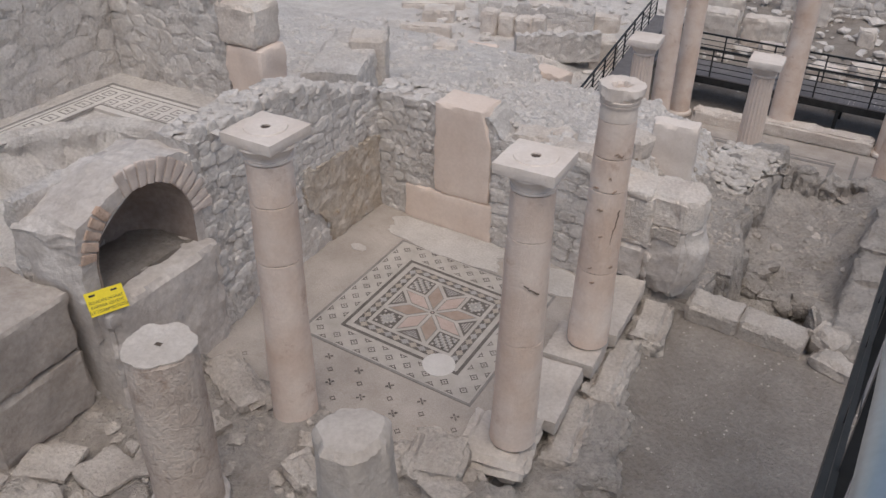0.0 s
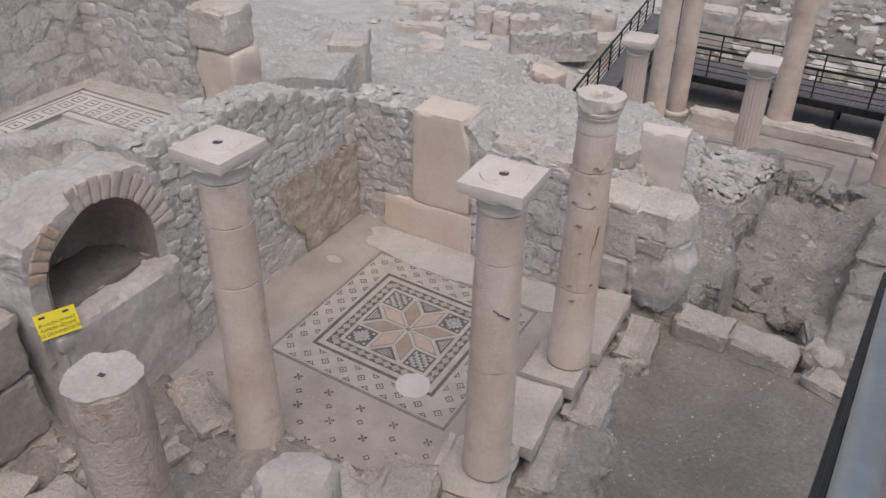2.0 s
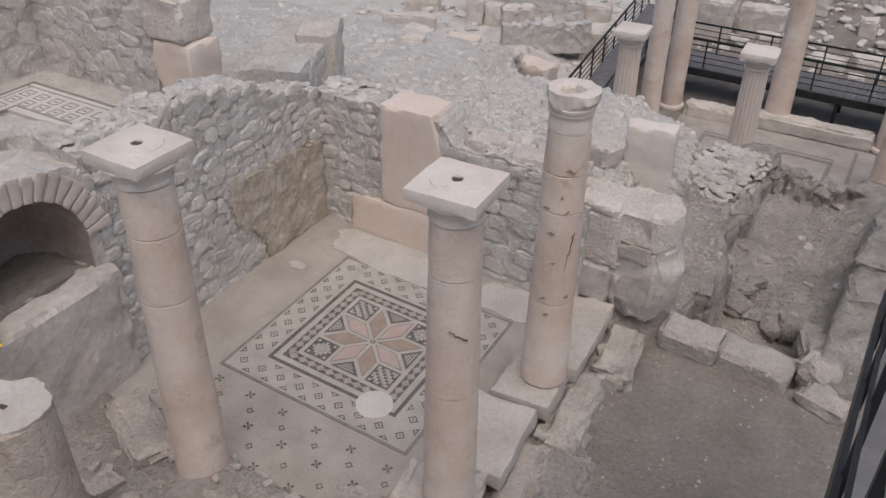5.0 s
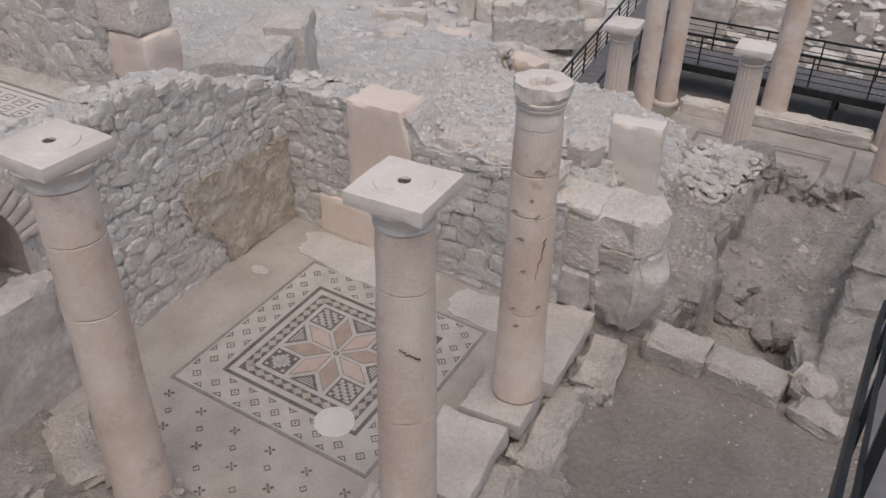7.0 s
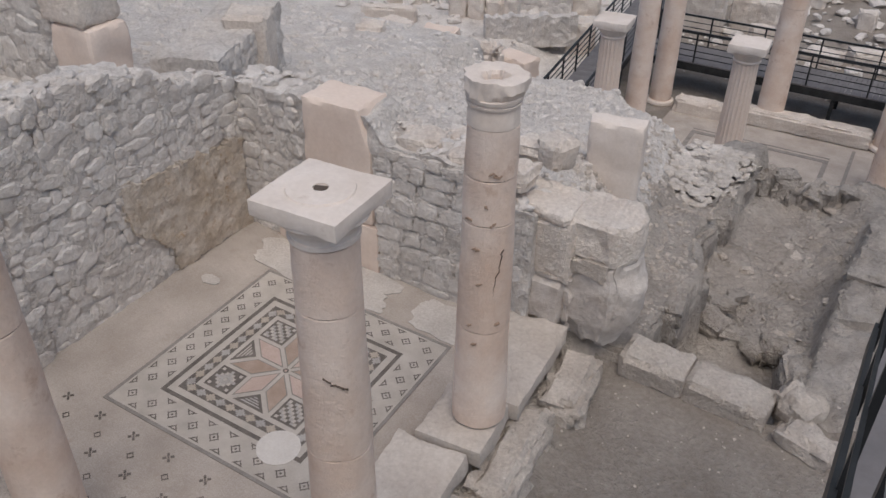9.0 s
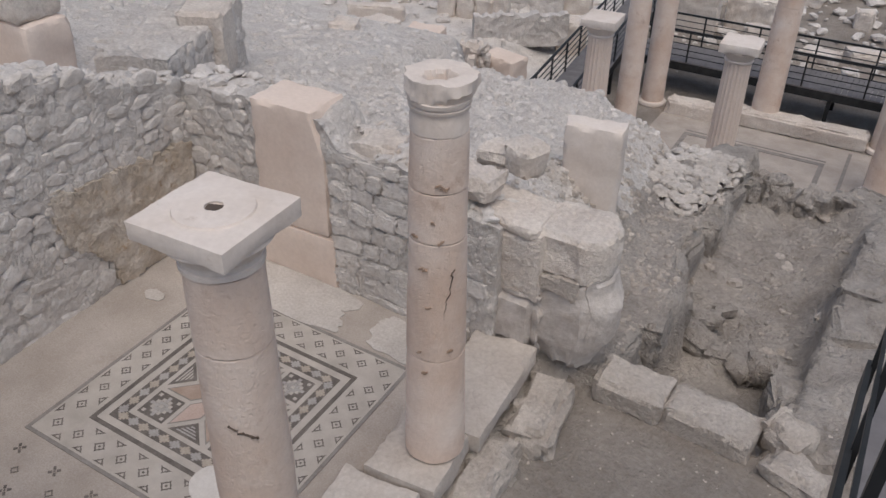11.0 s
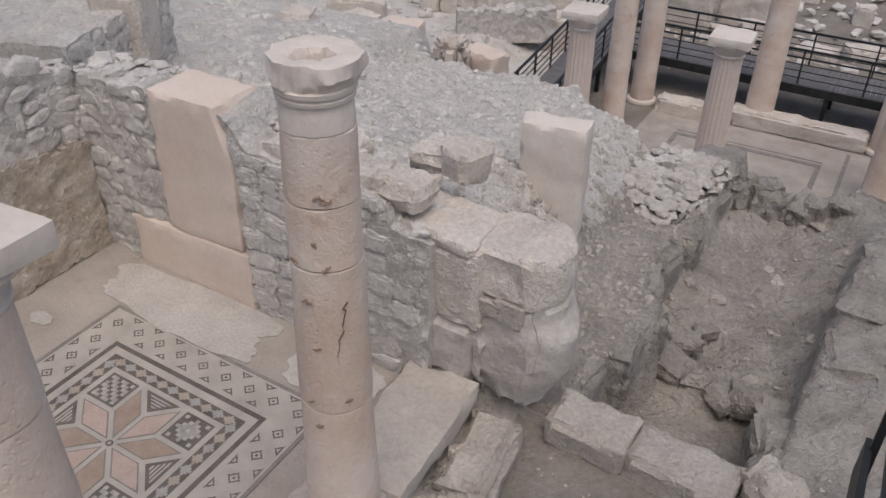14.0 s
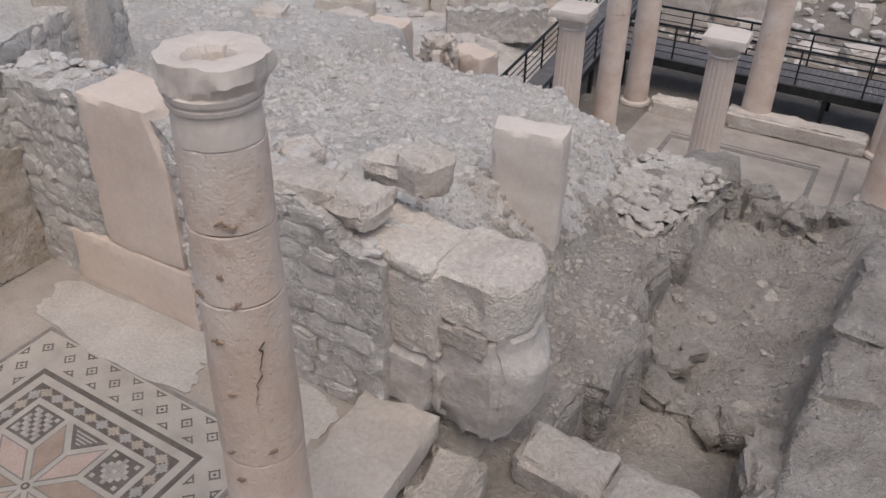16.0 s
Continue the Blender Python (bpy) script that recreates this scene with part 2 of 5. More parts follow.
def face_stone(seed, mat, name="stone"):
    """A field stone with an uneven outline in x and z, a flat front towards -y and broken rims."""
    r = random.Random(seed)
    bm = bmesh.new()
    n = r.choice((6, 7, 8, 9))
    turn = r.uniform(0, 1)
    rings = []
    for depth, grow in ((-0.5, 0.66), (-0.22, 0.9), (0.5, 1.04)):
        ring = []
        r2 = random.Random(seed + 1000)
        for k in range(n):
            a = 2 * math.pi * (k + turn + r2.uniform(-0.22, 0.22)) / n
            c, s = math.cos(a), math.sin(a)
            rr = 0.5 * r2.uniform(0.8, 1.1) / max(abs(c), abs(s)) ** 0.55
            ring.append(bm.verts.new((c * rr * grow, depth + r.uniform(-0.07, 0.07), s * rr * grow)))
        rings.append(ring)
    for a, b in zip(rings, rings[1:]):
        for k in range(n):
            bm.faces.new((a[k], a[(k + 1) % n], b[(k + 1) % n], b[k]))
    tip = bm.verts.new((r.uniform(-0.1, 0.1), -0.56, r.uniform(-0.1, 0.1)))
    for k in range(n):
        bm.faces.new((rings[0][(k + 1) % n], rings[0][k], tip))
    bmesh.ops.recalc_face_normals(bm, faces=bm.faces)
    return mesh_of(bm, name, mat)


FACE_STONES = [face_stone(i * 3, RUBBLE) for i in range(18)]
ROCKS = [rock_mesh(i, RUBBLE, points=24) for i in range(14)]
PALE_ROCKS = [rock_mesh(40 + i, ASHLAR) for i in range(8)]


def arrays(me):
    v = np.empty(len(me.vertices) * 3)
    me.vertices.foreach_get("co", v)
    return v.reshape(-1, 3), [tuple(p.vertices) for p in me.polygons]


ROCK_DATA = [arrays(me) for me in ROCKS]
LYING = [(v[:, [0, 2, 1]] * np.array([1, 1, -1]), [f[::-1] for f in fs]) for v, fs in map(arrays, FACE_STONES)]
LYING = [(v, [f[::-1] for f in fs]) for v, fs in LYING]


def scatter(name, rows, mat, label, category, parent=None, data=None):
    """Uncountable stones, (place, size, turn) each, in one mesh of kind stuff."""
    data = data or ROCK_DATA
    verts, faces, base = [], [], 0
    for i, (at, size, turn) in enumerate(rows):
        v, f = data[i % len(data)]
        m = np.array(Euler(turn).to_matrix())
        verts.append((v * np.array(size)) @ m.T + np.array(at))
        faces += [tuple(a + base for a in face) for face in f]
        base += len(v)
    me = bpy.data.meshes.new(name)
    me.from_pydata(np.concatenate(verts).tolist(), [], faces)
    me.materials.append(mat)
    ob = new(name, me)
    ob.parent = parent
    return tagged(ob, label, category if parent is None else "", "", "stuff")


def lathe(profile, segments=40, wobble=0.0, seed=0, cap=True, bm=None, flutes=0, depth=0.0):
    """A turned form about z from (radius, height) pairs."""
    bm = bm or bmesh.new()
    rings = []
    for r, z in profile:
        ring = []
        for k in range(segments):
            a = 2 * math.pi * k / segments
            d = wobble * fbm(math.cos(a) * 1.6 + seed * 3.7, math.sin(a) * 1.6, z * 2.2 + seed, 4)
            rr = r + d
            if flutes:
                rr -= depth * abs(math.sin(a * flutes / 2)) ** 0.7
            ring.append(bm.verts.new((rr * math.cos(a), rr * math.sin(a), z)))
        rings.append(ring)
    for a, b in zip(rings, rings[1:]):
        for k in range(segments):
            bm.faces.new((a[k], a[(k + 1) % segments], b[(k + 1) % segments], b[k]))
    if cap:
        bm.faces.new(rings[0][::-1])
        bm.faces.new(rings[-1])
    return bm


def drum(r0, r1, h, seed, wobble=0.008):
    steps = max(3, round(h / 0.09))
    rows = [(r0 - 0.005, 0.0), (r0, 0.006)]
    rows += [(r0 + (r1 - r0) * i / steps, h * i / steps) for i in range(1, steps)]
    rows += [(r1, h - 0.006), (r1 - 0.005, h)]
    return lathe(rows, 40, wobble, seed)


def smooth(a, b, x):
    t = min(1.0, max(0.0, (x - a) / (b - a)))
    return t * t * (3 - 2 * t)


# ---- ground ----
def floor_height(x, y):
    return -0.05 * x + 0.01 * y


def ground_height(x, y):
    """The dug terraces: a high room in the west, a rubble plateau in the north, a sunk court and a pit in the east, low courts far off."""
    rough = fbm(x * 0.9, y * 0.9, 0, 5)
    crag = fbm(x * 2.6 + 9, y * 2.6, 3, 4)
    # court in the east and the dug ground in the south
    z = -0.38 + 0.02 * rough
    south = 0.12 + 0.10 * rough + 0.05 * crag
    z += (south - z) * (1 - smooth(1.9, 2.6, x)) * (1 - smooth(-2.1, -1.7, y))
    ledge = -0.2 + 0.1 * crag + 0.05 * rough + 0.04 * fbm(x * 6, y * 6, 8, 3)
    broad = 0.25 * (1 - smooth(-0.2, 0.5, y))
    z += (max(z, ledge - 0.22 * smooth(2.2 + broad, 2.75 + broad + 0.2 * rough, x)) - z) * (1 - smooth(2.45 + broad, 2.7 + broad + 0.25 * rough, x)) * smooth(-2.4, -1.6, y)
    inside = smooth(-2.3, -2.2, x) * (1 - smooth(2.0, 2.1, x)) * smooth(-2.25, -2.05, y) * (1 - smooth(1.95, 2.1, y))
    z += (-0.25 - z) * inside
    # pit and soil in the east, behind the threshold
    if y > 2.1:
        pit = -1.26 + 0.02 * rough
        soil = -1.12 + 0.02 * (y - 5.0) + 0.09 * rough + 0.09 * crag + 0.05 * fbm(x * 7, y * 7, 4, 3) + 0.16 * (1 - smooth(2.9, 3.6, x)) * smooth(4.6, 5.4, y)
        soil += 0.14 * smooth(4.15, 4.6, x) * smooth(4.2, 5.5, y)
        deep = pit + (soil - pit) * smooth(4.05, 4.3, y + 0.2 * crag - 0.1 * (x - 3.5))
        shelf = -0.24 - 0.03 * (y - 3.0) + 0.05 * crag
        shelf += (1.0 - 0.24 * (y - 2.2)) * (1 - smooth(1.7, 2.6, x)) * 0.9
        edge = 2.86 + 0.26 * smooth(3.0, 4.2, y) - 0.3 * smooth(4.3, 5.0, y) + 0.15 * smooth(6.0, 7.2, y) + 0.1 * rough + 0.07 * crag
        north = shelf + (deep - shelf) * smooth(edge - 0.03, edge + 0.07, x)
        drop = smooth(8.0, 8.8, y) * smooth(0.4, 1.2, x)
        grit = 0.05 * abs(fbm(x * 6, y * 6, 5, 3))
        shelf += (deep - shelf) * smooth(8.1, 8.7, y + 0.3 * rough) * smooth(1.2, 1.8, x)
        shelf += grit
        plateau = 1.45 - 0.25 * (y - 2.2) - 0.10 * max(0, x) + 0.07 * rough + 0.09 * crag + 1.6 * grit - 1.1 * drop
        north += (plateau - north) * (1 - smooth(1.2, 2.3, x))
        wall = -0.36 - 0.03 * (y - 3.5) - 0.4 * smooth(6.5, 9.0, y) + 0.05 * rough + 0.12 * crag + grit
        side = 4.42 + 0.07 * (y - 3.4) + 0.1 * crag
        north += (wall - north) * smooth(side - 0.05, side + 0.16, x)
        fall = -5.6 + 0.04 * rough
        rim = 8.9 - 0.25 * smooth(1.8, 2.8, x) + 0.32 * max(0.0, min(x, 6) - 3.0) + 0.2 * rough
        north += (fall - north) * smooth(rim, rim + 0.8, y)
        z += (north - z) * smooth(2.15, 2.35, y)
    # high ground in the west
    west = 1.42 + 0.03 * rough
    if y > 1.6:
        west -= 0.16 * (y - 1.6)
    if math.hypot(x + 4.3, y + 1.85) < 1.75 + 0.15 * rough:
        west = 0.95 + 0.1 * crag
    low = -5.6 + 0.75 * (1 - smooth(-8.2, -6.8, x)) + 0.05 * crag
    if y > 8:
        west += (low - west) * smooth(9.0, 12.5, y + 0.3 * rough)
    z += (west - z) * (1 - smooth(-2.75, -2.35, x)) * (smooth(-3.75, -3.5, y) if x > -3.6 else 1.0)
    # far ground
    if y > 24:
        z += (-5.2 + 0.03 * (y - 24) + 0.25 * rough - z) * smooth(24, 27, y)
    return z


def spread(near0, near1, step, far0, far1):
    mid = np.arange(near0, near1 + step / 2, step)
    grow = np.cumsum(step * 1.18 ** np.arange(1, 60))
    lo, hi = near0 - grow, near1 + grow
    return np.concatenate([[far0], lo[lo > far0 * 0.9][::-1], mid, hi[hi < far1 * 0.9], [far1]])


xs, ys = spread(-4.0, 5.6, 0.06, -400, 400), spread(-6.0, 12.0, 0.06, -400, 400)
verts = [(x, y, ground_height(x, y)) for y in ys for x in xs]
w = len(xs)
faces = [(j * w + i, j * w + i + 1, (j + 1) * w + i + 1, (j + 1) * w + i) for j in range(len(ys) - 1) for i in range(w - 1)]
me = bpy.data.meshes.new("ground")
me.from_pydata(verts, [], faces)
me.materials.append(SOIL)
me.materials.append(MORTAR)
me.materials.append(DUG)
for p in me.polygons:
    c = p.center
    p.material_index = int((c.x < -5.3 and c.y > 2) or c.y < 12.5 and ((c.y > 2.2 and c.x < 2.35 + 0.5 * fbm(c.x, c.y)) or (c.x < -2.3 and c.y > -3.6)))
    if (1.9 + 0.4 * fbm(c.x, c.y) < c.x < 6 and 2.35 < c.y < 9.2) or (-2.3 < c.x < 2.95 and -5.6 + 1.2 * fbm(c.x, c.y, 2) < c.y < 2.3 and c.z > -0.33 and (c.x > 2 or c.y < -2)):
        p.material_index = 2
me.polygons.foreach_set("use_smooth", [True] * len(me.polygons))
tagged(new("ground", me), "pale dusty excavated earth with trodden dirt and stone crumbs", "ground", kind="structure")


# ---- rubble walls ----
def rubble_wall(name, label, p0, p1, thick, top, base, seed, stones=True, height=(0.1, 0.22), width=(0.1, 0.36), proud=0.03, cut=None, rocks=None):
    """A rubble wall whose seen face runs from p0 to p1, with its body to the left of that way. top and base give heights along it; cut(u, z) leaves stones out."""
    r = random.Random(seed)
    a, b = Vector((*p0, 0)), Vector((*p1, 0))
    length = (b - a).length
    along = (b - a) / length
    back = Vector((-along.y, along.x, 0))
    n = max(4, round(length / 0.05))
    m = max(3, round(thick / 0.08))
    bm = bmesh.new()
    rows = 26
    grid = []
    for i in range(n + 1):
        u = length * i / n
        line = []
        for k in range(rows + 1):
            z = base(u) + (top(u) - base(u)) * k / rows
            d = 0.05 * fbm(u * 4 + seed, z * 4, seed, 5)
            line.append(bm.verts.new(a + along * u - back * d + Vector((0, 0, z))))
        for k in range(1, m + 1):
            v = thick * k / m
            z = top(u) + 0.06 * fbm(u * 3 + seed, v * 3, seed + 5, 4) - 0.05 * (k == m)
            line.append(bm.verts.new(a + along * u + back * v + Vector((0, 0, z))))
        line.append(bm.verts.new(a + along * u + back * thick + Vector((0, 0, base(u) - 0.1))))
        grid.append(line)
    for p, q in zip(grid, grid[1:]):
        for k in range(len(p) - 1):
            bm.faces.new((p[k], q[k], q[k + 1], p[k + 1]))
    bm.faces.new(grid[0][::1])
    bm.faces.new(grid[-1][::-1])
    wall = single(name, bm, MORTAR, label, "wall", kind="structure")
    if not stones:
        return wall
    yaw = math.atan2(along.y, along.x)
    count, spare = 0, []
    z = min(base(length * i / 10) for i in range(11))
    while z < max(top(length * i / 20) for i in range(21)):
        h = r.uniform(*height)
        u = r.uniform(-0.05, 0.1)
        while u < length - 0.05:
            wd = r.uniform(*width)
            hh = h * r.uniform(0.75, 1.2)
            c = u + wd / 2
            if base(c) - 0.05 < z < top(c) - 0.3 * hh and c + 0.4 * wd < length and not (cut and cut(c, z + hh / 2)):
                place = a + along * c - back * r.uniform(-0.02, proud * 0.35) + Vector((0, 0, z + hh / 2 + r.uniform(-0.02, 0.02)))
                spare.append((place, (wd * 1.13, r.uniform(0.8, 1.9) * proud, hh * 1.15), (r.uniform(-0.07, 0.07), r.uniform(-0.3, 0.3), yaw + r.uniform(-0.07, 0.07))))
            u += wd * 0.97
        z += h * 0.93
    rocks = rocks or FACE_STONES
    for place, size, turn in spare[:300]:
        stone = new("stone", r.choice(rocks))
        stone.parent = wall
        stone.matrix_basis = Matrix.LocRotScale(place, Euler(turn), size)
    if spare[300:]:
        scatter("wall_stones", spare[300:], RUBBLE, "", "", wall, [arrays(me) for me in FACE_STONES])
    return wall


def loose_rows(seed, count, x0, x1, y0, y1, lo, hi, height=ground_height, keep=None, sink=0.3):
    r = random.Random(seed)
    rows = []
    while len(rows) < count:
        x, y = r.uniform(x0, x1), r.uniform(y0, y1)
        if keep and not keep(x, y):
            count -= 0.2
            continue
        s = lo * (hi / lo) ** (r.random() ** 1.7)
        size = (s * r.uniform(0.8, 1.5), s * r.uniform(0.8, 1.3), s * r.uniform(0.35, 0.75))
        rows.append(((x, y, height(x, y) + size[2] * (0.5 - sink)), size, (r.uniform(-0.2, 0.2), r.uniform(-0.2, 0.2), r.uniform(0, 6.28))))
    return rows


# west wall of the mosaic room: higher towards the oven
def west_top(u):
    return 2.0 + 0.58 * smooth(0.0, 1.9, u) + 0.07 * fbm(u * 2.3, 4, 0, 4)



# the faces run so that the body lies to their left: north wall seen from the south, west wall from the east
rubble_wall("wall_west", "pale rubble wall of rough stones with a ragged top", (-2.05, -1.75), (-2.05, 1.9), 0.62, lambda u: west_top(3.65 - u), lambda u: -0.1, 3,
            cut=lambda u, z: 2.05 < u < 3.5 and 0.55 < z < 1.3)


def north_top(u):
    x = u - 2.1
    return 1.97 - 0.28 * smooth(1.85, 2.1, u) - 0.15 * smooth(3.0, 4.0, u) - 0.2 * smooth(3.42, 3.5, u) + 0.06 * fbm(u * 3.1, 8, 0, 4)


rubble_wall("wall_north", "low rubble wall of rounded field stones in pale mortar", (-2.1, 1.9), (1.75, 1.9), 0.6, north_top, lambda u: -0.12, 5,
            cut=lambda u, z: u > 1.95 or (0.98 < u < 1.9 and z > 0.6) or (0.5 < u < 2.0 and z < 0.62))


# east half of the north wall: roughly squared stones in courses
def squared_stone(seed):
    bm = rough_block(1, 1, 1, seed, 0.3, 0.12, 0.04)
    for v in bm.verts:
        v.co.z -= 0.5
        v.co.x += 0.12 * fbm(v.co.z * 1.5 + seed, seed, 2, 3)
        v.co.z += 0.12 * fbm(v.co.x * 1.5 + seed, seed, 7, 3)
    return mesh_of(bm, "stone", RUBBLE, True)


SQUARED = [squared_stone(700 + i) for i in range(8)]
wall_north = bpy.data.objects["wall_north"]
r = random.Random(51)
z = -0.08
while z < 1.55:
    h, x = r.uniform(0.13, 0.23), -0.14
    while x < 1.55:
        wd = r.uniform(0.16, 0.44)
        if z + 0.7 * h < north_top(x + wd / 2 + 2.1) and x + wd < 1.72 and r.random() < 0.93:
            stone = new("stone", r.choice(SQUARED))
            stone.parent = wall_north
            stone.matrix_basis = Matrix.LocRotScale((x + wd / 2, 1.9 + r.uniform(-0.005, 0.02), z + h / 2 + r.uniform(-0.015, 0.015)), Euler((r.uniform(-0.05, 0.05), r.uniform(-0.06, 0.06), r.uniform(-0.05, 0.05))), (wd * 0.97, r.uniform(0.05, 0.1), h * r.uniform(0.88, 1.0)))
        x += wd
    z += h


def stone_block(name, label, at, size, yaw=0.0, seed=0, mat=ASHLAR, worn=0.03, chip=0.02, step=0.1, category="stone block", group="", tilt=(0, 0), smooth_faces=True):
    return single(name, rough_block(*size, seed, step, worn, chip), mat, label, category, group, smooth=smooth_faces, m=pose(*at, tilt[0], tilt[1], yaw))


pil = thing("pilaster", "tall smooth pinkish limestone pilaster built into the rubble wall", "pilaster", at=(-0.62, 2.14, 0.0))
bm = rough_block(0.9, 0.57, 1.4, 12, 0.06, 0.02, 0.012)
for v in bm.verts:
    # the upper east corner is broken off
    cut = max(0.0, v.co.x - 0.3 + 0.55 * (v.co.z - 1.4) + 0.12 + 0.06 * fbm(v.co.z * 6, v.co.y * 5, 2, 3))
    if v.co.z > 0.95:
        v.co.x -= 0.55 * cut
part("shaft_block", bm, DRESSED, pil, smooth=True, m=pose(-0.62, 2.145, 0.635))
part("plinth", rough_block(1.45, 0.5, 0.63, 3, 0.1, 0.02, 0.01), DRESSED, pil, "smooth wide foot block", smooth=True, m=pose(-0.83, 2.1, 0.0))
# pier at the east end
pier = thing("pier", "broken limestone pier with a pitted block on a bulging plastered foot", "pier", at=(2.35, 2.35, -0.1))


def reshaped(bm, fn):
    for v in bm.verts:
        v.co = Vector(fn(*v.co))
    return bm


def round_east(x, y, z):
    """Rounds the east end of a block in plan."""
    pull = max(0.0, x - 0.1)
    return x - 0.5 * pull * (abs(y) / 0.3) ** 2, y, z


def foot_form(x, y, z):
    """Bulges at mid height and draws in towards the ground, leaning south."""
    k = 0.62 + 0.42 * smooth(0.0, 0.5, z) - 0.25 * smooth(0.75, 1.02, z)
    x, y, z = round_east(x, y, z)
    return x * k + 0.03 * fbm(y * 3, z * 3, 4), y * (0.8 + 0.2 * smooth(0, 0.5, z)) - 0.04 * smooth(0.9, 0.3, z), z


part("cap_block", reshaped(rough_block(0.76, 0.68, 0.44, 5, 0.05, 0.035, 0.04), round_east), ASHLAR, pier, "pitted yellowish limestone block", smooth=True, m=pose(2.37, 2.42, 0.93, 0, 0, -3))
part("foot", reshaped(rough_block(0.84, 0.66, 1.12, 7, 0.05, 0.06, 0.05), foot_form), PLASTER, pier, "plaster-smeared bulging stone foot", smooth=True, m=pose(2.42, 2.41, -0.14, 0, 0, -4))
part("grey_patch", rough_block(0.44, 0.1, 0.24, 6, 0.05, 0.03, 0.03), DUSTY, pier, "greyish eroded course", smooth=True, m=pose(2.3, 2.09, 0.71, 0, 0, -3))
part("side_block", rough_block(0.78, 0.62, 0.72, 8, 0.05, 0.04, 0.07), ASHLAR, pier, smooth=True, m=pose(1.76, 2.33, 0.62, 0, 0, -2))
part("side_cap", rough_block(0.68, 0.66, 0.12, 9, 0.05, 0.03, 0.05), ASHLAR, pier, "pale flat bed of mortar and stone", smooth=True, m=pose(1.74, 2.33, 1.29, 0, 2, -2))
part("side_foot", rough_block(0.84, 0.6, 0.76, 10, 0.05, 0.1, 0.06), PLASTER, pier, "rounded smear of lime plaster", smooth=True, m=pose(1.8, 2.27, -0.05, 0, 0, -2))

# ---- mosaic floor ----
tilt = pose(0, 0, 0, math.degrees(math.atan(0.01)), math.degrees(math.atan(0.05)), 0)
bm = bmesh.new()
rows = 40
grid = [[bm.verts.new((-2.12 + 4.0 * i / rows, -2.3 + 4.3 * j / rows + (0.22 * fbm(i * 0.13, 3) if j == 0 else 0), 0.006 * fbm(i * 0.2, j * 0.2, 2))) for i in range(rows + 1)] for j in range(rows + 1)]
for j in range(rows):
    for i in range(rows):
        bm.faces.new((grid[j][i], grid[j][i + 1], grid[j + 1][i + 1], grid[j + 1][i]))
edge = bmesh.ops.extrude_face_region(bm, geom=bm.faces[:])
bmesh.ops.translate(bm, verts=[g for g in edge["geom"] if isinstance(g, bmesh.types.BMVert)], vec=(0, 0, -0.16))
bmesh.ops.recalc_face_normals(bm, faces=bm.faces)
floor = single("floor", bm, FLOOR, "worn pale mosaic floor of fine tesserae with mortar repairs", "floor", kind="structure", m=tilt)


def flat(points, z0=0.004, z1=0.009):
    bm = bmesh.new()
    f = bm.faces.new([bm.verts.new((x, y, z0)) for x, y in points])
    if f.normal.z < 0:
        f.normal_flip()
    e = bmesh.ops.extrude_face_region(bm, geom=[f])
    bmesh.ops.translate(bm, verts=[g for g in e["geom"] if isinstance(g, bmesh.types.BMVert)], vec=(0, 0, z1 - z0))
    bmesh.ops.recalc_face_normals(bm, faces=bm.faces)
    return bm


carpet = thing("mosaic_carpet", "square geometric mosaic with an eight-pointed star in black, white and pink", "mosaic")
carpet.matrix_basis = tilt @ Matrix.Translation((0.015, 0.0, 0)) @ Matrix.Diagonal((1.026, 1.03, 1, 1))


def inlay(name, points, mat, z1=0.009, at=None, me=None):
    me = me or mesh_of(flat(points, 0.003, z1), name, mat)
    ob = new(name, me)
    ob.parent = carpet
    if at is not None:
        ob.matrix_basis = at
    return ob


def rect(x0, x1, y0, y1):
    return [(x0, y0), (x1, y0), (x1, y1), (x0, y1)]


inlay("field", rect(-1.16, 1.16, -1.16, 1.16), WHITE, 0.0065)
for half, wide, name, mat in ((1.185, 0.034, "outer_line", GREY), (0.825, 0.042, "inner_line", BLACK), (0.712, 0.112, "dark_band", BLACK)):
    for k in range(4):
        turn = Matrix.Rotation(k * math.pi / 2, 4, "Z")
        inlay(name, rect(-half, half - wide, -half, -half + wide), mat, 0.0085 if wide > 0.1 else 0.010, turn)
# row of pale stepped lozenges on the dark band
STEP = [(-0.056, -0.012), (-0.034, -0.012), (-0.034, -0.03), (-0.012, -0.03), (-0.012, -0.048), (0.012, -0.048), (0.012, -0.03), (0.034, -0.03), (0.034, -0.012), (0.056, -0.012),
        (0.056, 0.012), (0.034, 0.012), (0.034, 0.03), (0.012, 0.03), (0.012, 0.048), (-0.012, 0.048), (-0.012, 0.03), (-0.034, 0.03), (-0.034, 0.012), (-0.056, 0.012)]
PALE_STEP = [mesh_of(flat(STEP, 0.003, 0.0105), "lozenge_step", mt) for mt in (SAND, GREY_SAND)]
for k in range(4):
    turn = Matrix.Rotation(k * math.pi / 2, 4, "Z")
    for i in range(11):
        inlay("lozenge_step", None, None, at=turn @ Matrix.Translation((-0.594 + 0.119 * i, -0.656, 0)), me=PALE_STEP[(i + k) % 2])


def joined(quads, name, mat, z1=0.0095):
    """Several small polygons in one low inlay."""
    bm = bmesh.new()
    for q in quads:
        tmp = mesh_of(flat(q, 0.003, z1), "tmp")
        bm.from_mesh(tmp)
        bpy.data.meshes.remove(tmp)
    return mesh_of(bm, name, mat)


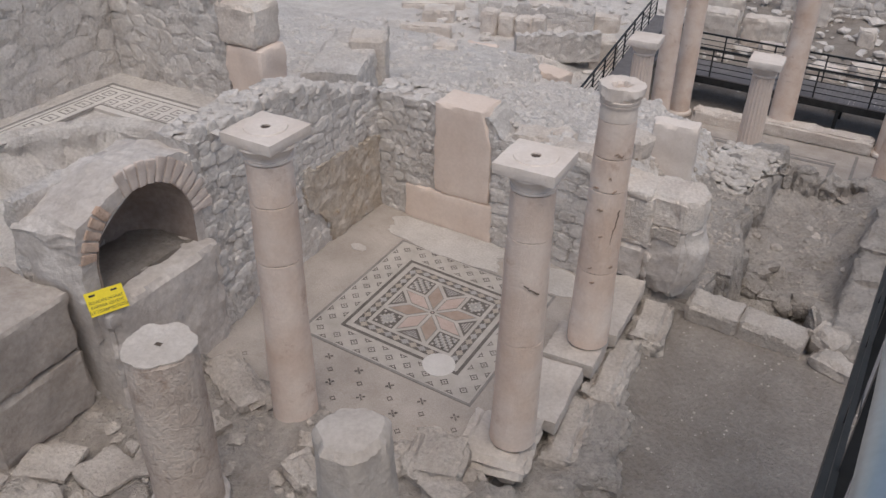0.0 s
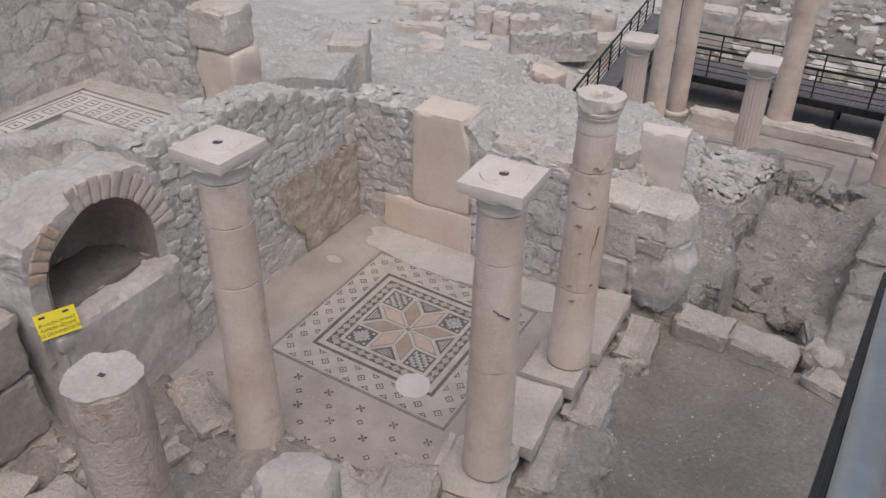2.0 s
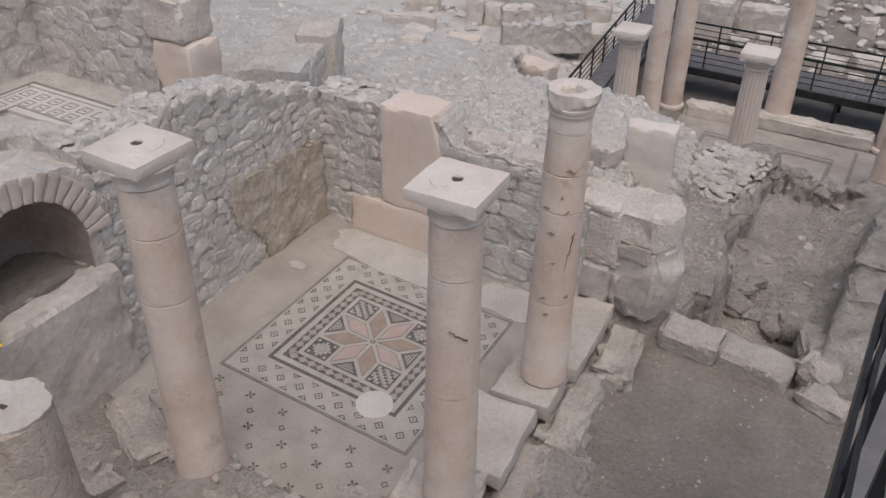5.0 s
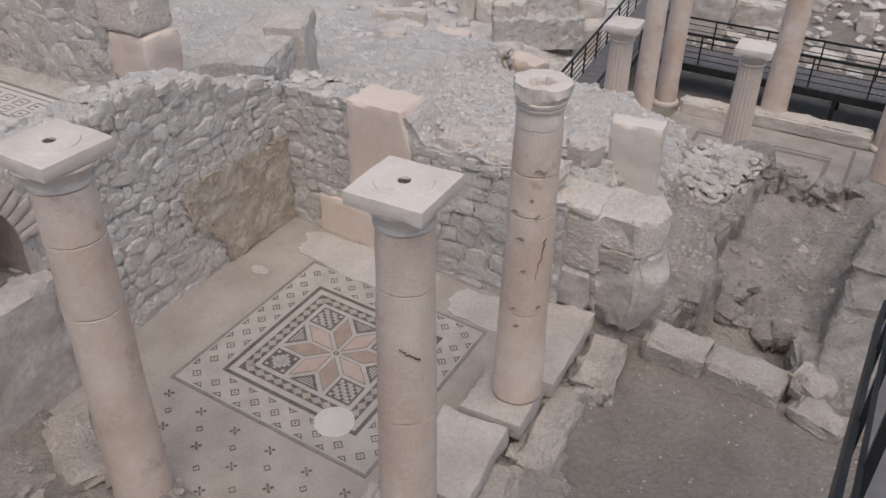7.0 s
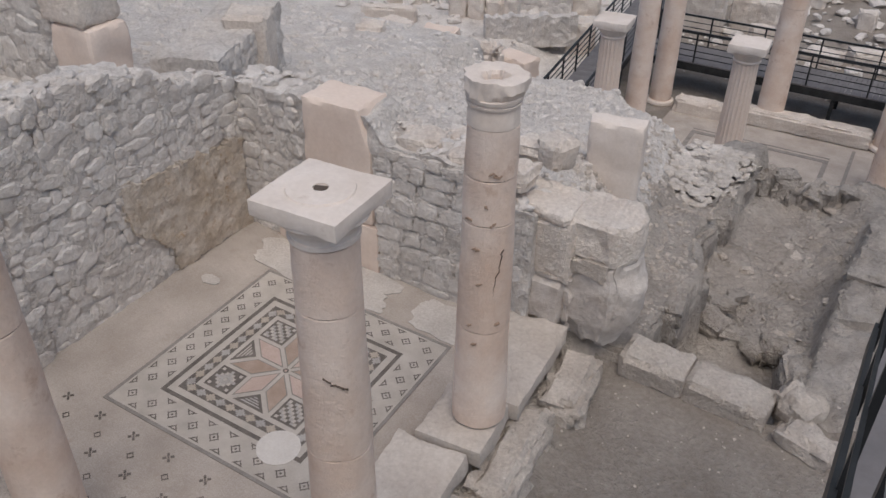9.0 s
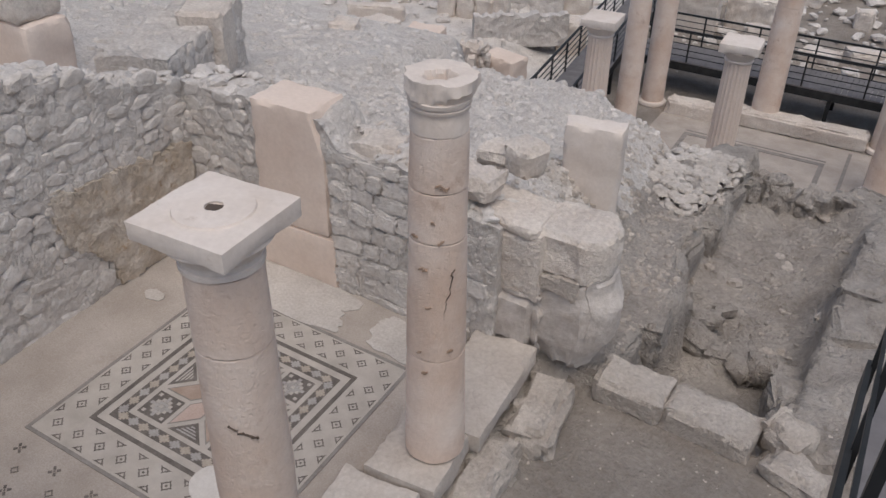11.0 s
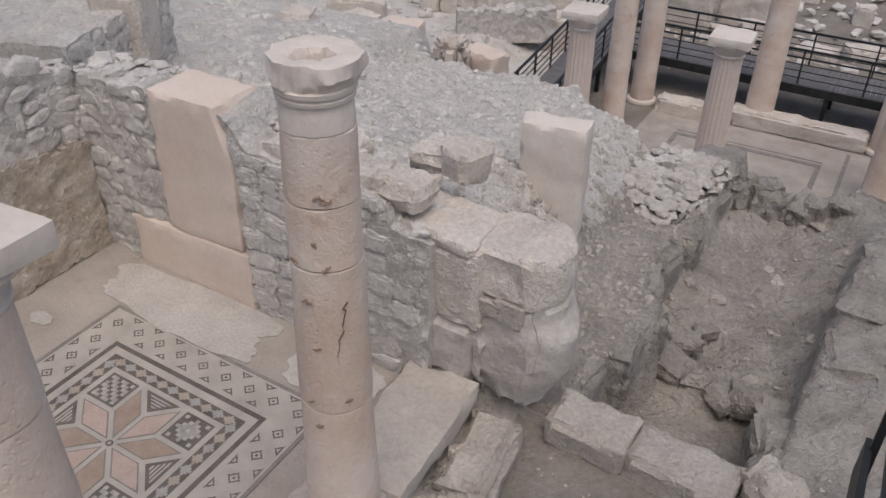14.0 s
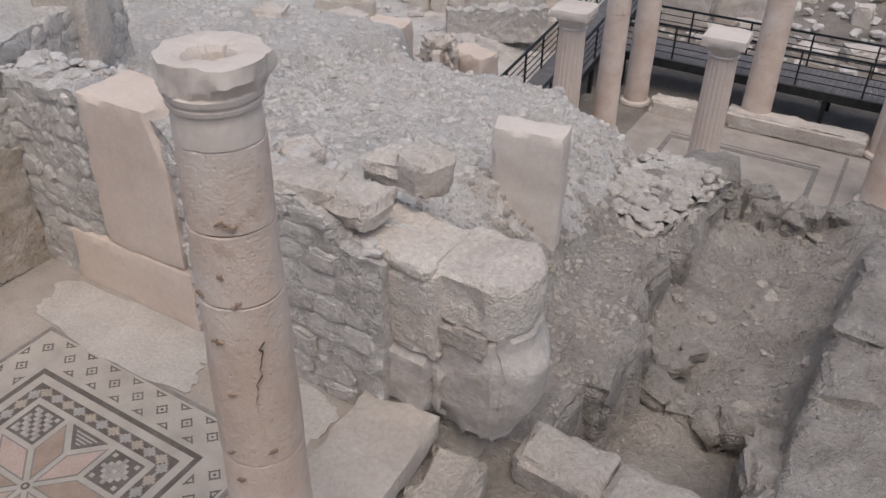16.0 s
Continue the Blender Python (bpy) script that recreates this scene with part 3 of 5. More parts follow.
# border: a row of squares set on their points, with half squares on both sides
def frame_of(points, inner, name, mat):
    """A closed narrow frame between two polygons of as many corners."""
    bm = bmesh.new()
    a, b = [[bm.verts.new((x, y, 0.003)) for x, y in p] for p in (points, inner)]
    for i in range(len(a)):
        k = (i + 1) % len(a)
        bm.faces.new((a[i], a[k], b[k], b[i]))
    e = bmesh.ops.extrude_face_region(bm, geom=bm.faces[:])
    bmesh.ops.translate(bm, verts=[g for g in e["geom"] if isinstance(g, bmesh.types.BMVert)], vec=(0, 0, 0.0065))
    bmesh.ops.recalc_face_normals(bm, faces=bm.faces)
    return mesh_of(bm, name, mat)


def toothed(points, depth=0.006, n=4):
    """The outline of a polygon with small teeth along each side."""
    out = []
    cx, cy = sum(p[0] for p in points) / len(points), sum(p[1] for p in points) / len(points)
    for (ax, ay), (bx, by) in zip(points, points[1:] + points[:1]):
        for i in range(n):
            x, y = ax + (bx - ax) * i / n, ay + (by - ay) * i / n
            k = 1 - depth / math.hypot(x - cx, y - cy) * (i % 2)
            out.append((cx + (x - cx) * k, cy + (y - cy) * k))
    return out


h = 0.06
RING = [(-h, 0), (0, -h), (h, 0), (0, h)]
LEGS = [(-h, 0), (h, 0), (0, h)]
SQUARE = frame_of(toothed(RING), [(x * 0.66, y * 0.66) for x, y in toothed(RING, 0.0)], "small_square", BLACK)
HALF = frame_of(toothed(LEGS), [(x * 0.42, 0.012 + y * 0.5) for x, y in toothed(LEGS, 0.0)], "half_square", BLACK)
HEART = mesh_of(flat(rect(-0.009, 0.009, -0.009, 0.009), 0.003, 0.0095), "square_heart", BLACK)
for k in range(4):
    turn = Matrix.Rotation(k * math.pi / 2, 4, "Z")
    for i in range(8):
        inlay("small_square", None, None, at=turn @ Matrix.Translation((-1.0 + 0.25 * i, -1.0, 0)), me=SQUARE)
        inlay("square_heart", None, None, at=turn @ Matrix.Translation((-1.0 + 0.25 * i, -1.0, 0)), me=HEART)
        inlay("half_square", None, None, at=turn @ Matrix.Translation((-0.875 + 0.25 * i, -1.128, 0)), me=HALF)
        if 0 < i < 7:
            inlay("half_square", None, None, at=turn @ Matrix.Translation((-0.875 + 0.25 * i, -0.872, 0)) @ Matrix.Rotation(math.pi, 4, "Z"), me=HALF)
# the star
s = 0.335


def shrink(points, gap):
    cx, cy = sum(p[0] for p in points) / len(points), sum(p[1] for p in points) / len(points)
    return [(cx + (x - cx) * gap, cy + (y - cy) * gap) for x, y in points]


for k in range(8):
    a, b = k * math.pi / 4, (k + 1) * math.pi / 4
    pa, pb = (s * math.cos(a), s * math.sin(a)), (s * math.cos(b), s * math.sin(b))
    loz = [(0, 0), pa, (pa[0] + pb[0], pa[1] + pb[1]), pb]
    inlay("lozenge_edge", shrink(loz, 0.84), GREY, 0.0085)
    inlay("lozenge", shrink(loz, 0.745), PINK if k % 2 else BROWN, 0.0105)
q, cell = s / math.sqrt(2), s * 0.104
CHECK_PALE, CHECK_GREY = [mesh_of(flat(rect(-cell * 0.47, cell * 0.47, -cell * 0.47, cell * 0.47), 0.003, 0.0105), "check", mt) for mt in (WHITE, GREY_SAND)]
for k in range(4):
    turn = Matrix.Rotation(k * math.pi / 2, 4, "Z")
    inlay("corner_square", shrink(rect(q, q + s, q, q + s), 0.86), BLACK, 0.0085, turn)
    for i in range(7):
        for j in range(7):
            d = abs(i - 3) + abs(j - 3)
            if k % 2:
                tone = (CHECK_PALE, CHECK_GREY, None)[(i - j) % 3]
            elif d == 0 or d == 3 and max(abs(i - 3), abs(j - 3)) < 3 or d == 6:
                tone = CHECK_PALE
            else:
                tone = CHECK_GREY if d < 4 else None
            if tone:
                inlay("check", None, None, at=turn @ Matrix.Translation((q + s * 0.136 + cell * (i + 0.5), q + s * 0.136 + cell * (j + 0.5), 0)), me=tone)
    tri = [(s, 0), (1.707 * s, 0.707 * s), (1.707 * s, -0.707 * s)]
    inlay("side_triangle", shrink(tri, 0.76), BLACK, 0.0085, turn)
    inner = shrink(tri, 0.5)
    bars = []
    for i in range(4):
        t0, t1 = 0.12 + 0.24 * i, 0.24 + 0.24 * i
        x0, x1 = inner[0][0] + (inner[1][0] - inner[0][0]) * t0, inner[0][0] + (inner[1][0] - inner[0][0]) * t1
        bars.append([(x0, -inner[1][1] * t0), (x1, -inner[1][1] * t1), (x1, inner[1][1] * t1), (x0, inner[1][1] * t0)])
    inlay("triangle_bars", None, None, at=turn, me=joined(bars, "triangle_bars", GREY_SAND if k % 2 else WHITE, 0.0105))
inlay("rosette", [(0.03 * math.cos(i * 0.524), 0.03 * math.sin(i * 0.524)) for i in range(12)], BLACK, 0.0105)
inlay("rosette_heart", [(0.014 * math.cos(i * 0.524), 0.014 * math.sin(i * 0.524)) for i in range(12)], PINK, 0.0115)
# strewn crosses and squares on the plain strip
CROSS = joined([rect(dx - e, dx + e, dy - f, dy + f) for dx, dy, e, f in ((0.042, 0, 0.02, 0.013), (-0.042, 0, 0.02, 0.013), (0, 0.042, 0.013, 0.02), (0, -0.042, 0.013, 0.02), (0, 0, 0.009, 0.009))], "cross", BLACK)
for i in range(8):
    for x, y, me, name, big in ((-1.46 + 0.43 * i, -1.34, CROSS, "cross", 0.8), (-1.29 + 0.415 * i, -1.51, SQUARE, "strewn_square", 0.7), (-1.2 + 0.43 * i, -1.68, CROSS, "cross", 0.8), (-1.45 + 0.43 * i, -1.86, SQUARE, "strewn_square", 0.7), (-1.25 + 0.43 * i, -2.03, CROSS, "cross", 0.8)):
        if x < 1.4 - 0.5 * (y < -1.8):
            inlay(name, None, None, at=Matrix.Translation((x, y - 0.012 * i, 0)) @ Matrix.Rotation(0.78 if me is CROSS else 0.1, 4, "Z") @ Matrix.Scale(big, 4), me=me)


def patch(name, label, cx, cy, rx, ry, seed, z=0.011, mat=REPAIR, ragged=0.25, full=0.0):
    pts = []
    for i in range(72):
        a = 2 * math.pi * i / 72
        r = (1 + ragged * fbm(math.cos(a) * 1.5 + seed, math.sin(a) * 1.5, seed, 4)) / max(abs(math.cos(a)), abs(math.sin(a))) ** full
        pts.append((cx + rx * r * math.cos(a), cy + ry * r * math.sin(a)))
    return single(name, flat(pts, 0.001, z), mat, label, "floor repair", "floor repairs", kind="structure", m=tilt)


patch("round_repair", "round white lime mortar patch in the mosaic", 0.585, -0.815, 0.2, 0.2, 1, 0.0145, LIMEWASH, 0.05)
patch("lime_repair", "irregular white lime mortar patch on the floor", -0.6, 1.53, 1.02, 0.31, 4, ragged=0.3, full=0.6)
patch("lime_repair", "irregular white lime mortar patch on the floor", 1.02, 1.55, 0.46, 0.28, 7, ragged=0.3, full=0.5)
patch("lime_repair", "irregular white lime mortar patch on the floor", -1.62, 0.7, 0.12, 0.08, 9)

# ochre plaster left on the west wall
bm = bmesh.new()
n, m = 76, 56
keep = {}


def plastered(y, z):
    edge = 0.1 * fbm(y * 3.1, z * 3.1, 4, 4) + 0.05 * fbm(y * 9, z * 9, 2, 3)
    return min(y - 0.13 - 0.5 * smooth(1.0, 0.35, z) + edge, 1.41 - 0.05 * y - z + edge, 1.9 - y) > 0 and z > 0.12 + 0.5 * edge


def plaster_vert(i, k):
    if (i, k) not in keep:
        y, z = -0.05 + 1.93 * i / n, 0.05 + 1.45 * k / m
        keep[i, k] = bm.verts.new((-2.005 + 0.03 * fbm(y * 5, z * 5, 4, 5), y, z))
    return keep[i, k]


for i in range(n):
    for k in range(m):
        if plastered(-0.05 + 1.93 * (i + 0.5) / n, 0.05 + 1.45 * (k + 0.5) / m):
            bm.faces.new([plaster_vert(i + a, k + b) for a, b in ((0, 0), (1, 0), (1, 1), (0, 1))])
e = bmesh.ops.extrude_face_region(bm, geom=bm.faces[:])
bmesh.ops.translate(bm, verts=[g for g in e["geom"] if isinstance(g, bmesh.types.BMVert)], vec=(-0.1, 0, 0))
bmesh.ops.recalc_face_normals(bm, faces=bm.faces)
single("wall_plaster", bm, OCHRE, "stained ochre remains of painted plaster on the rubble wall", "plaster", kind="structure", smooth=True)

# ---- columns ----
def column(label, at, base, drums, cap, seed, r0=0.245, r1=0.2, top=3.42, mat=MARBLE, category="column", group="columns of the mosaic room"):
    col = thing("column", label, category, group, at=(*at, base))
    z, total = 0.0, sum(drums)
    for i, h in enumerate(drums):
        ra, rb = r0 + (r1 - r0) * z / total, r0 + (r1 - r0) * (z + h) / total
        if i:
            part("joint", lathe([(ra - 0.011, -0.02), (ra - 0.011, 0.02)], 40), SHADOW, col, "dark open joint", m=pose(*at, base + z))
        part("drum", drum(ra, rb, h - 0.006, seed + i), mat, col, smooth=True, m=pose(*at, base + z, 0, 0, seed * 40 + i * 70))
        z += h
    z += base
    if cap == "square":
        part("necking", lathe([(r1 - 0.01, 0), (r1 + 0.012, 0.01), (r1 + 0.012, 0.035), (r1, 0.04), (r1, 0.075), (r1 + 0.02, 0.085), (r1 + 0.03, 0.11), (r1 + 0.075, 0.16), (r1 + 0.07, 0.18)], 40, 0.004, seed), PALE, col, smooth=True, m=pose(*at, z))
        slab = rough_block(0.57, 0.57, top - z - 0.18, seed, 0.06, 0.008, 0.005)
        ab = part("abacus", slab, PALE, col, "square pale stone capital slab", smooth=True, m=pose(*at, z + 0.18, 0, 0, seed * 3 - 4))
        disc = lathe([(0.045, 0), (0.045, 0.012), (0.19, 0.012), (0.196, 0.0)], 40, 0.0, 0, cap=False)
        part("raised_disc", disc, PALE, col, "round raised seat", m=pose(*at, top - 0.001))
        # thin dark plate on the slab, coloured as a shaded hole
        part("dowel_hole", box(-0.038, 0.038, -0.026, 0.026, 0, 0.003), SHADOW, col, "dark square dowel hole", m=pose(*at, top + 0.002, 0, 0, 20))
    return col, z


# brown plaster, darker than the outside of the oven
NICHE_BROWN = material("brown_plaster", (0.30, 0.24, 0.21), (0.46, 0.39, 0.35), big=2.0, fine=14, bump=0.4, vary=0.02)
CHIPPED = material("chipped_stone", (0.36, 0.255, 0.19), (0.50, 0.38, 0.30), big=9, fine=40, bump=0.6, vary=0.05)
# dark brown that stands for the shade inside dowel holes, joints and cracks
SHADOW = material("hole_shade", (0.09, 0.07, 0.058), (0.16, 0.125, 0.1), big=8, fine=30, vary=0.0)
column("re-erected pinkish limestone column with square pale capital slab", (-0.283, -2.43), 0.1, (2.05, 0.62, 0.42), "square", 1, 0.245, 0.21, 3.48)
col_b, z = column("re-erected pinkish limestone column with square pale capital slab and dowel hole", (1.926, -1.59), 0.16, (1.36, 1.15, 0.46), "square", 2, 0.24, 0.197, 3.42)
col_c, z = column("cracked pinkish limestone column with broken round capital, beside stylobate slabs", (1.994, 0.363), 0.16, (1.08, 1.03, 0.39, 0.41), "", 3, 0.245, 0.195, 3.42)
part("necking", lathe([(0.196, 0), (0.194, 0.1), (0.19, 0.11), (0.192, 0.15), (0.203, 0.155), (0.206, 0.175), (0.194, 0.18), (0.194, 0.192), (0.21, 0.197), (0.214, 0.222), (0.2, 0.228)], 60, 0.008, 5), PALE, col_c, smooth=True, m=pose(1.994, 0.363, z))
bm = lathe([(0.2, 0), (0.212, 0.02), (0.222, 0.045), (0.236, 0.06), (0.262, 0.075), (0.268, 0.1), (0.262, 0.13), (0.245, 0.142), (0.2, 0.146), (0.15, 0.148), (0.12, 0.146), (0.1, 0.138), (0.085, 0.11), (0.08, 0.04), (0.06, 0.02)], 90, 0.03, 9)
for v in bm.verts:
    a = math.atan2(v.co.y, v.co.x)
    rr = math.hypot(v.co.x, v.co.y)
    if rr > 0.17:
        # the front of the rim is broken away in flat chips
        limit = 0.258 + 0.05 * fbm(math.cos(a) * 1.3 + 3, math.sin(a) * 1.3, v.co.z * 3, 3) - 0.04 * max(0.0, math.cos(a + 1.45))
        if rr > limit:
            v.co.x *= limit / rr
            v.co.y *= limit / rr
    v.co.z += 0.012 * fbm(v.co.x * 9, v.co.y * 9, 3, 3)
part("broken_capital", bm, PALE, col_c, "worn round capital with a hole and a broken rim", smooth=True, m=pose(1.994, 0.363, z + 0.215))


def crack(col, at, radius, pts, wide, label="dark crack", mat=None):
    """A jagged crack along a shaft, through (degrees, height) points."""
    bm = bmesh.new()
    prev = None
    for i, (deg, z) in enumerate(pts):
        half = wide * (0.25 + 0.75 * math.sin(math.pi * (i + 0.5) / len(pts)))
        pair = []
        for dz in (-half, half):
            for rr in (radius - 0.02, radius + 0.0035):
                a = radians(deg + dz * 40)
                pair.append(bm.verts.new((rr * math.cos(a), rr * math.sin(a), z + dz)))
        if prev:
            for a, b in ((0, 1), (1, 3), (3, 2), (2, 0)):
                bm.faces.new((prev[a], prev[b], pair[b], pair[a]))
        prev = pair
    part("crack", bm, mat or SHADOW, col, label, m=pose(*at, 0))


def jagged(a0, z0, a1, z1, n, seed, amp=2.5):
    r = random.Random(seed)
    return [(a0 + (a1 - a0) * i / n + r.uniform(-amp, amp), z0 + (z1 - z0) * i / n + r.uniform(-0.01, 0.01)) for i in range(n + 1)]


crack(col_b, (1.926, -1.59), 0.222, jagged(-68, 2.23, -32, 2.13, 12, 1, 4), 0.0032)
crack(col_c, (1.994, 0.363), 0.222, jagged(-30, 2.05, -48, 1.62, 18, 2, 4), 0.0016)
r = random.Random(91)
for deg, z in ((-75, 2.46), (-60, 2.28), (-95, 2.06), (-82, 1.74), (-100, 1.3), (-70, 2.72), (-58, 2.71), (-40, 1.33), (-88, 1.12), (-120, 2.3)):
    crack(col_c, (1.994, 0.363), 0.205 + 0.05 * (2.9 - z) / 2.7, jagged(deg, z, deg + r.uniform(9, 20), z + r.uniform(-0.03, 0.03), 6, int(z * 100), 2), r.uniform(0.006, 0.013), "brown broken pit in the shaft", CHIPPED)
# broken shafts in the south
stump = thing("column_stump", "pale broken column shaft with flat cut top", "column stump", "column stumps", at=(-0.35, -3.93, 0.1))
part("shaft", lathe([(0.325, 0), (0.325, 0.08), (0.32, 0.4), (0.315, 0.9), (0.31, 1.4), (0.305, 1.93), (0.285, 1.965), (0.1, 1.97)], 48, 0.022, 4), STUMP, stump, smooth=True, m=pose(-0.35, -3.93, 0.1))
part("top_face", lathe([(0.30, 0), (0.298, 0.012), (0.1, 0.014)], 60, 0.045, 6), SLAB, stump, "white sawn face", m=pose(-0.35, -3.93, 2.058))
part("dowel_hole", box(-0.03, 0.03, -0.02, 0.02, 0, 0.004), SHADOW, stump, m=pose(-0.35, -3.93, 2.072, 0, 0, 10))
part("base_ring", lathe([(0.35, 0), (0.365, 0.03), (0.365, 0.12), (0.34, 0.15), (0.325, 0.15)], 44, 0.01, 8), PLASTER, stump, smooth=True, m=pose(-0.35, -3.93, 0.1))
stump = thing("column_stump", "rough broken column shaft with uneven worn top", "column stump", "column stumps", at=(1.88, -4.26, -0.2))
part("shaft", lathe([(0.275, 0), (0.275, 0.6), (0.27, 1.4), (0.272, 2.2), (0.275, 2.55), (0.262, 2.66), (0.215, 2.72), (0.1, 2.745)], 72, 0.05, 14), SLAB, stump, smooth=True, m=pose(1.88, -4.26, -0.2))

# ---- stylobate along the court ----
def slab(at, size, yaw, seed, tilt=(0, 0), mat=SLAB, label="large worn limestone paving slab at the edge of the court", name="stylobate_slab", worn=0.02, chip=0.022):
    return stone_block(name, label, at, size, yaw, seed, mat, worn, chip, 0.09, "stone slab", "stylobate slabs", tilt)


slab((1.93, 1.28, -0.09), (0.66, 1.36, 0.22), 3, 21)
slab((1.9, 0.25, -0.09), (0.66, 0.72, 0.225), 4, 22)
slab((1.85, -0.66, -0.1), (0.7, 1.05, 0.22), 5, 23)
slab((1.8, -1.62, -0.12), (0.8, 0.9, 0.25), 10, 24, worn=0.08, chip=0.06)
stone_block("ledge_block", "rough weathered foundation block below the slabs", (2.46, 1.5, -0.5), (0.52, 0.95, 0.42), 6, 25, DUSTY, 0.09, 0.09, 0.08, group="foundation blocks")
stone_block("ledge_block", "rough weathered foundation block below the slabs", (2.36, 0.35, -0.5), (0.46, 1.25, 0.4), 5, 26, DUSTY, 0.08, 0.08, 0.08, group="foundation blocks")
stone_block("ledge_block", "rough weathered foundation block below the slabs", (2.3, -0.85, -0.5), (0.44, 1.15, 0.4), 8, 27, DUSTY, 0.08, 0.08, 0.08, group="foundation blocks")
stone_block("flat_rock", "flat weathered rock shelf in the dirt", (2.68, -0.85, -0.55), (0.62, 1.3, 0.33), 12, 28, DUG, 0.12, 0.12, 0.06, group="foundation blocks")
# threshold stones between court and pit
slab((3.12, 2.32, -0.42), (0.72, 0.5, 0.3), -3, 31, (0, 2), DUSTY, "long limestone threshold stone with a crack", "threshold_stone", 0.04, 0.03)
slab((3.9, 2.28, -0.45), (0.86, 0.5, 0.3), -4, 32, (0, 3), DUSTY, "long limestone threshold stone with a crack", "threshold_stone", 0.04, 0.03)
stone_block("tumbled_block", "tumbled limestone block at the pit edge", (4.72, 2.05, -0.5), (0.6, 0.42, 0.28), -18, 33, DUSTY, 0.06, 0.05, 0.08, group="tumbled blocks")
stone_block("tumbled_block", "tumbled limestone block at the pit edge", (4.55, 2.5, -0.5), (0.45, 0.4, 0.4), -30, 34, DUSTY, 0.06, 0.05, 0.08, group="tumbled blocks", tilt=(8, 10))
PIT_ROCKS = ((3.25, 4.45, -1.2, 0.55, 0.36, 0.3, -20), (3.55, 4.35, -1.25, 0.36, 0.3, 0.24, 15), (3.85, 4.25, -1.25, 0.4, 0.3, 0.26, -30), (4.15, 4.3, -1.25, 0.45, 0.36, 0.34, 20),
             (3.3, 4.85, -1.12, 0.42, 0.3, 0.22, 30), (4.5, 4.0, -1.15, 0.5, 0.45, 0.42, 10), (4.5, 3.4, -1.0, 0.5, 0.6, 0.55, 12), (4.62, 2.95, -0.85, 0.5, 0.45, 0.5, -20),
             (4.85, 4.7, -0.75, 0.5, 0.6, 0.44, 15), (4.95, 5.7, -0.8, 0.5, 0.7, 0.55, -9), (5.05, 6.8, -0.95, 0.5, 0.7, 0.5, 12), (3.45, 5.2, -1.12, 0.3, 0.24, 0.14, 40))
for i, (x, y, z, sx, sy, sz, yaw) in enumerate(PIT_ROCKS):
    stone_block("pit_stone", "broken limestone rock at the rim of the dug pit", (x, y, z), (sx, sy, sz), yaw, 50 + i, DUG, 0.06, 0.09, 0.06, "rock", "rocks round the pit", (10 - 4 * i % 9, 6 - i))
for i, (x, y, sx, sy, top, yaw) in enumerate(((2.66, 2.95, 0.5, 0.75, -0.22, -6), (2.78, 3.62, 0.62, 0.72, -0.25, 8), (2.86, 4.22, 0.56, 0.6, -0.33, -14), (2.72, 4.85, 0.5, 0.7, -0.36, 20), (2.72, 5.6, 0.4, 0.7, -0.45, -8), (2.82, 6.3, 0.42, 0.6, -0.42, 14))):
    stone_block("shelf_rock", "weathered rock in the broken ledge above the pit", (x, y, top - 0.75), (sx, sy, 0.75), yaw, 600 + i, DUG, 0.07, 0.1, 0.06, "rock", "rocks of the ledge")
stone_block("stone_post", "white plastered rectangular stone pillar stump", (1.68, 4.55, 0.05), (0.7, 0.32, 1.31), 10, 61, PALE, 0.03, 0.02, 0.08, "pillar")

# ---- oven in the west wall ----
oven = thing("oven", "arched plastered oven niche with brick arch and domed top", "oven", at=(-2.5, -2.5, 1.2))
bm = bmesh.new()
cy, cz, rad = -2.5, 1.75, 0.66
angles = [math.pi * i / 24 for i in range(25)]
inner = [(cy + rad + 0.01, 1.0)] + [(cy + (rad + 0.01) * math.cos(a), cz + (rad + 0.01) * math.sin(a)) for a in angles] + [(cy - rad - 0.01, 1.0)]
outer = [(-1.7, 1.0)]
for a in angles:
    c, s = math.cos(a), math.sin(a)
    side = (0.8 if c > 0 else 0.86) / max(1e-6, abs(c))
    roof = (0.83 - 0.10 * (c < 0) * c * c) / max(1e-6, s)
    k = min(side, roof)
    outer.append((cy + k * c, cz + k * s))
outer += [(-3.36, 1.0)]
sheets = []
for x, drop in ((-2.04, 0.0), (-2.55, -0.01), (-3.02, -0.05)):
    sheets.append([[bm.verts.new((x - 0.06 * (p[0] + 2.5) * (x < -2.5) + 0.012 * fbm(p[0] * 4, p[1] * 4, x), p[0], p[1] + drop)) for p in ring] for ring in (inner, outer)])
for i in range(len(inner) - 1):
    bm.faces.new((sheets[0][0][i], sheets[0][1][i], sheets[0][1][i + 1], sheets[0][0][i + 1]))
    bm.faces.new((sheets[2][0][i], sheets[2][0][i + 1], sheets[2][1][i + 1], sheets[2][1][i]))
    for a, c in ((0, 1), (1, 2)):
        bm.faces.new((sheets[a][1][i], sheets[c][1][i], sheets[c][1][i + 1], sheets[a][1][i + 1]))
        bm.faces.new((sheets[a][0][i], sheets[a][0][i + 1], sheets[c][0][i + 1], sheets[c][0][i]))
bmesh.ops.recalc_face_normals(bm, faces=bm.faces)
bmesh.ops.subdivide_edges(bm, edges=bm.edges[:], cuts=5, use_grid_fill=True)
